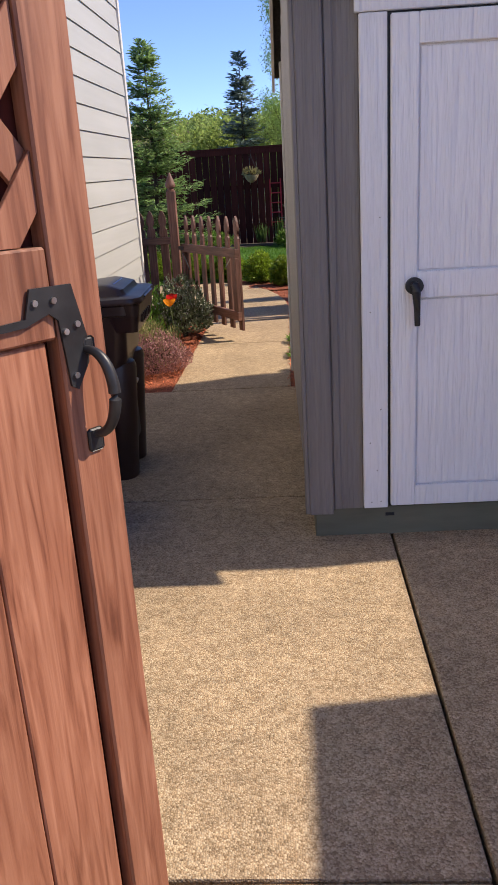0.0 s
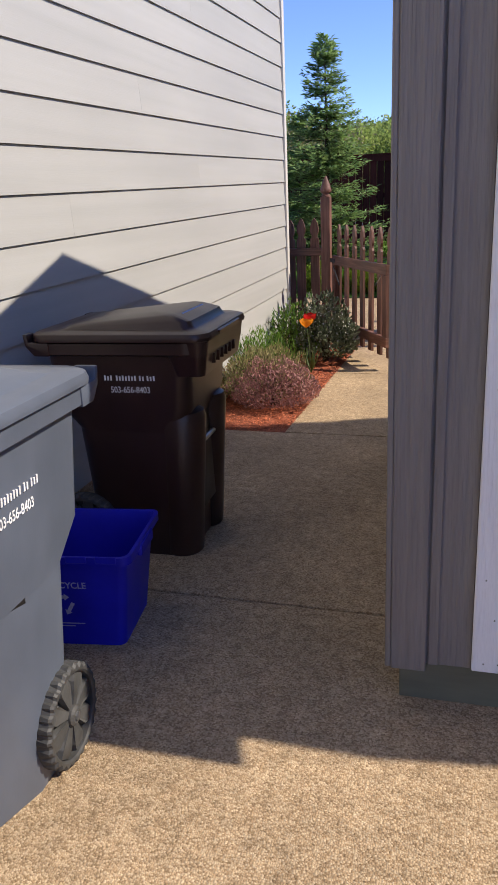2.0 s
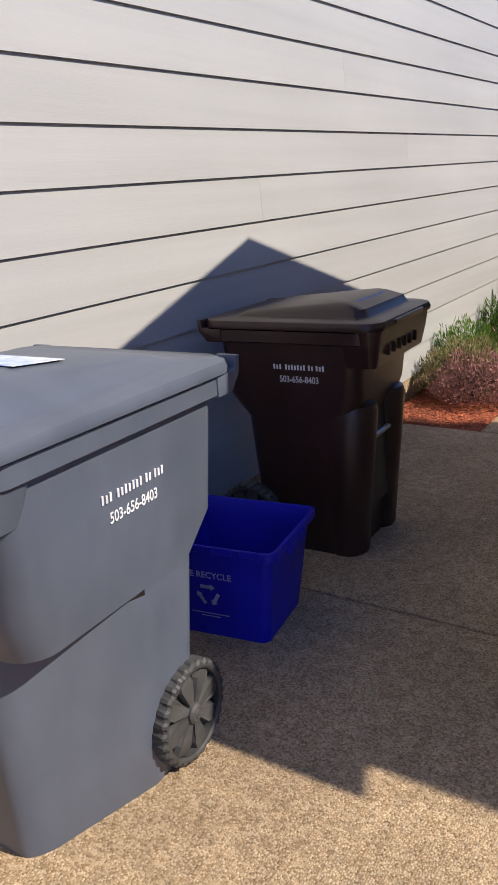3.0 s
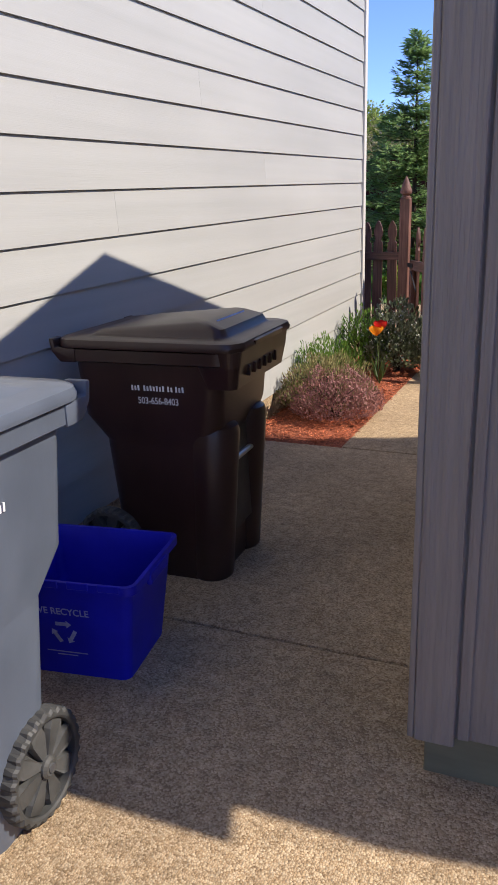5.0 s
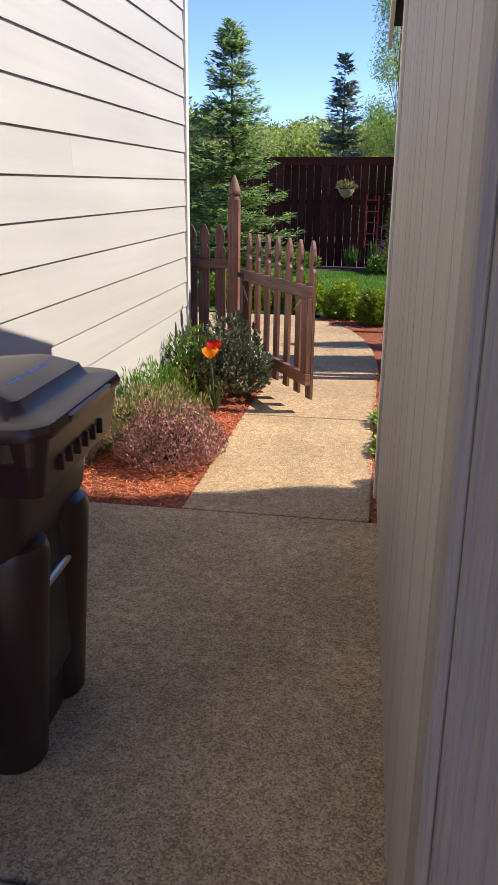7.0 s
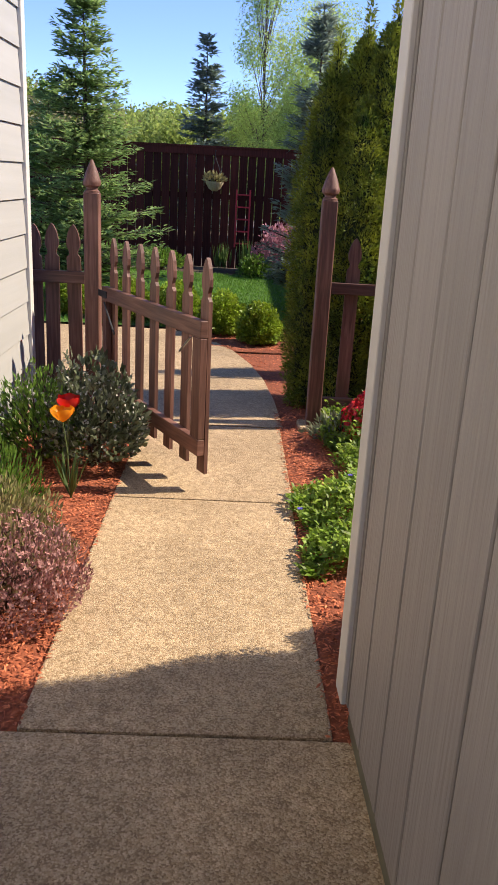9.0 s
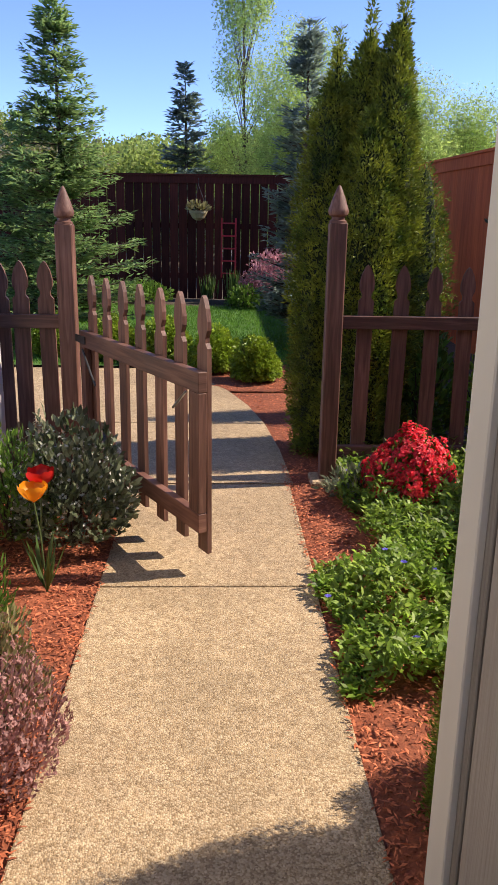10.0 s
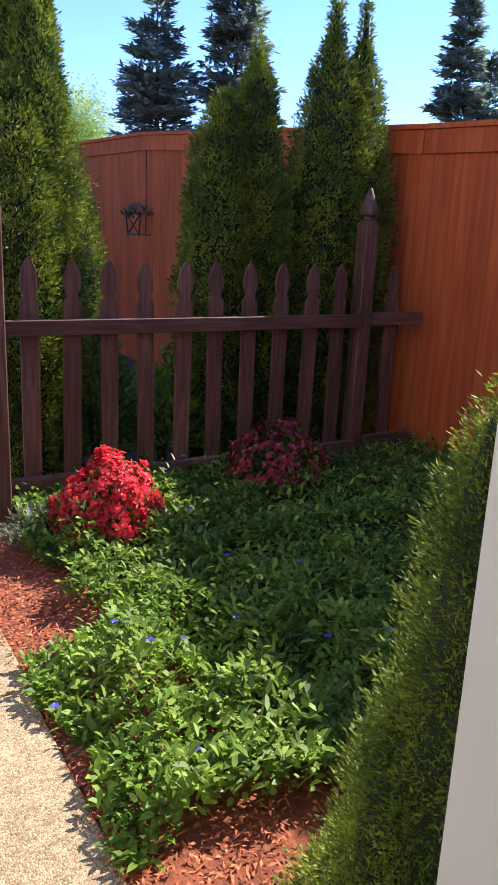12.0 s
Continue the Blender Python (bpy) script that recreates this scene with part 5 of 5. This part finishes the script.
bush("heather", -1.25, 6.62, 0.0, 0.36, 0.33, L_HEATHER, 6500, 0.034, 0.010, "olive and pink heather spilling over mulch", upness=1.3, twigs=26, bloom=(L_PINK, 1500, 0.011, 0.009, lambda x, y, z: x + 0.4 * rng.random() > 0.0 and z < 0.27))
bush("heather", -1.12, 6.42, 0.0, 0.31, 0.30, L_PINK, 5600, 0.026, 0.009, "dusky pink heather in bloom on mulch", upness=1.0, twigs=22, bloom=(L_PINK, 900, 0.011, 0.009, lambda x, y, z: True))
bush("heather", -1.36, 6.98, 0.0, 0.42, 0.26, L_GREEN, 4200, 0.045, 0.008, "bright green feathery heather by the house", upness=1.6, twigs=22)
bush("daphne_shrub", -1.06, 8.02, 0.0, 0.56, 0.27, L_OLIVE, 2400, 0.048, 0.022, "grey-green shrub with white flower buds", upness=0.8, bloom=(L_WHITEBUD, 480, 0.010, 0.008, lambda x, y, z: z > 0.12))
bush("daphne_shrub", -1.36, 8.05, 0.0, 0.50, 0.24, L_GREEN, 2200, 0.045, 0.014, "green shrub with white buds by the house wall", upness=0.9, bloom=(L_WHITEBUD, 160, 0.010, 0.008, lambda x, y, z: z > 0.12))
bush("ivy_tuft", 0.42, 8.66, 0.0, 0.16, 0.22, L_OLIVE, 420, 0.05, 0.02, "variegated tuft at the foot of the gate post", upness=0.7)


def poppy(x, y, h, mat, lean, label):
    p = empty("poppy", pose(x, y, 0.0), label, "flower", "poppies")
    part("stem", tube([(0, 0, 0), (lean * 0.4, 0, h * 0.6), (lean, -0.01, h)], 0.0035, 6), M_STEM, p)
    for q in range(5):                           # broad petals that overlap into a cup
        bm = bmesh.new()
        turn = 2 * math.pi * q / 5 + 0.3 + lean * 9
        out = 1.0 + 0.12 * (q % 2)
        grid = []
        for u in range(6):
            f = u / 5
            rad = (0.007 + 0.046 * math.sin(f * 1.75)) * out
            row = []
            for w in range(7):
                s = (w - 3) / 3
                a = turn + s * (0.30 + 0.50 * math.sin(min(1.0, f * 1.3) * 1.57))
                z = 0.074 * f - 0.014 * s * s * f + 0.003 * math.sin(w * 2.3 + q) * f
                row.append(bm.verts.new((lean + rad * math.cos(a), -0.01 + rad * math.sin(a), h + z)))
            grid.append(row)
        for u in range(5):
            for w in range(6):
                bm.faces.new((grid[u][w], grid[u][w + 1], grid[u + 1][w + 1], grid[u + 1][w]))
        part("petal", bm, mat, p, smooth=True)
    k = 16
    a = rng.uniform(0, 6.28, k)
    piece("leaves", leaf_mesh("leaves", np.zeros((k, 3)), np.stack([np.cos(a) * 0.4, np.sin(a) * 0.4, np.ones(k)], 1), np.stack([np.cos(a), np.sin(a), np.zeros(k)], 1), rng.uniform(0.12, 0.26, k), 0.016, L_IRIS), p)
    return p


poppy(-1.085, 7.50, 0.395, L_ORANGE, -0.03, "orange poppy on a thin green stem")
poppy(-1.125, 7.60, 0.425, L_REDPETAL, 0.02, "red poppy on a thin green stem")

# ---------- things on the fences ----------
def hanging_basket(m, label, mat_bowl):
    b = empty("hanging_basket", m, label, "planter")
    secs = [[(r * math.cos(a), r * math.sin(a), z) for a in np.linspace(0, 2 * math.pi, 14, endpoint=False)] for z, r in ((-0.16, 0.04), (-0.12, 0.10), (-0.04, 0.15), (0.0, 0.16))]
    part("bowl", loft(secs), mat_bowl, b)
    bm = bmesh.new()
    for k in range(3):
        a = 2 * math.pi * k / 3
        tube([(0.155 * math.cos(a), 0.155 * math.sin(a), 0), (0, 0, 0.42)], 0.005, 5, bm)
    part("chains", bm, M_BLACK, b)
    part("bracket", tube([(0, 0.2, 0.52), (0, 0.0, 0.52), (0, 0, 0.42)], 0.008, 6), M_BLACK, b)
    n = 160
    p, d = shell(n, 0, 0, -0.02, 0.14, 0.17)
    piece("leaves", leaf_mesh("leaves", p, d + np.array([0, 0, 0.5]), randdir(n), 0.08, 0.03, L_HEATHER), b)
    return b


hanging_basket(pose(-0.74, 18.28, 1.68), "tan hanging flower basket on the back fence", M_COIR)


def wire_basket():
    """A black wire trough with crossed bars, hung on the orange fence."""
    b = empty("wire_planter", pose(2.60, 13.15, 1.33, 0, 0, -86) @ Matrix.Scale(1.25, 4), "black wire wall planter hung on the fence", "planter")
    for x in (-0.14, 0.14):
        part("bar", tube([(x, 0, 0.17), (x * 0.75, 0, 0.0)], 0.007, 6), M_BLACK, b)
    for z, k in ((0.17, 1.0), (0.0, 0.75)):
        part("bar", tube([(-0.14 * k, 0, z), (0.14 * k, 0, z)], 0.008, 6), M_BLACK, b)
        part("bar", tube([(-0.14 * k, 0.12, z), (0.14 * k, 0.12, z)], 0.008, 6), M_BLACK, b)
    part("bar", tube([(-0.14, 0, 0.17), (0.105, 0, 0.0)], 0.006, 6), M_BLACK, b)
    part("bar", tube([(0.14, 0, 0.17), (-0.105, 0, 0.0)], 0.006, 6), M_BLACK, b)
    part("hanger", box(-0.006, 0.006, 0.11, 0.122, 0.0, 0.72, 0.002), M_BLACK, b)
    n = 120
    p, d = shell(n, 0, 0.06, 0.12, 0.10, 0.13)
    piece("leaves", leaf_mesh("leaves", p, d + np.array([0, 0, 0.6]), randdir(n), 0.05, 0.02, L_OLIVE), b)
    return b


wire_basket()


def trellis():
    t = empty("ladder_trellis", pose(-0.22, 18.36, 0.57, 0, 0, -5.7), "red ladder trellis on the dark fence", "trellis")
    red = surface("red_paint", [(0.3, (0.5, 0.015, 0.025)), (0.7, (0.6, 0.025, 0.04))], 10, (1, 1, 1), 0.5, 0.1, 0)
    for x in (-0.12, 0.12):
        part("side_rail", box(x - 0.014, x + 0.014, -0.012, 0.012, 0, 1.0, 0.003), red, t)
    for k in range(5):
        part("rung", box(-0.105, 0.105, -0.010, 0.010, 0.06 + 0.21 * k, 0.085 + 0.21 * k, 0.003), red, t)
    return t


trellis()


def iris_clump(x, y, n, h):
    c = empty("iris_clump", pose(x, y, ground_z(x, y) - 0.01), "upright green iris blades by the trellis", "plant", "iris clumps")
    a = rng.uniform(0, 6.28, n)
    p = np.stack([rng.normal(0, 0.07, n), rng.normal(0, 0.05, n), np.zeros(n)], 1)
    piece("foliage", leaf_mesh("foliage", p, np.stack([0.2 * np.cos(a), 0.2 * np.sin(a), np.ones(n)], 1), np.stack([np.cos(a), np.sin(a), np.zeros(n)], 1), rng.uniform(0.6, 1.1, n) * h, 0.035, L_IRIS), c)
    return c


iris_clump(-0.10, 17.7, 50, 0.55)
iris_clump(-0.55, 17.8, 40, 0.45)
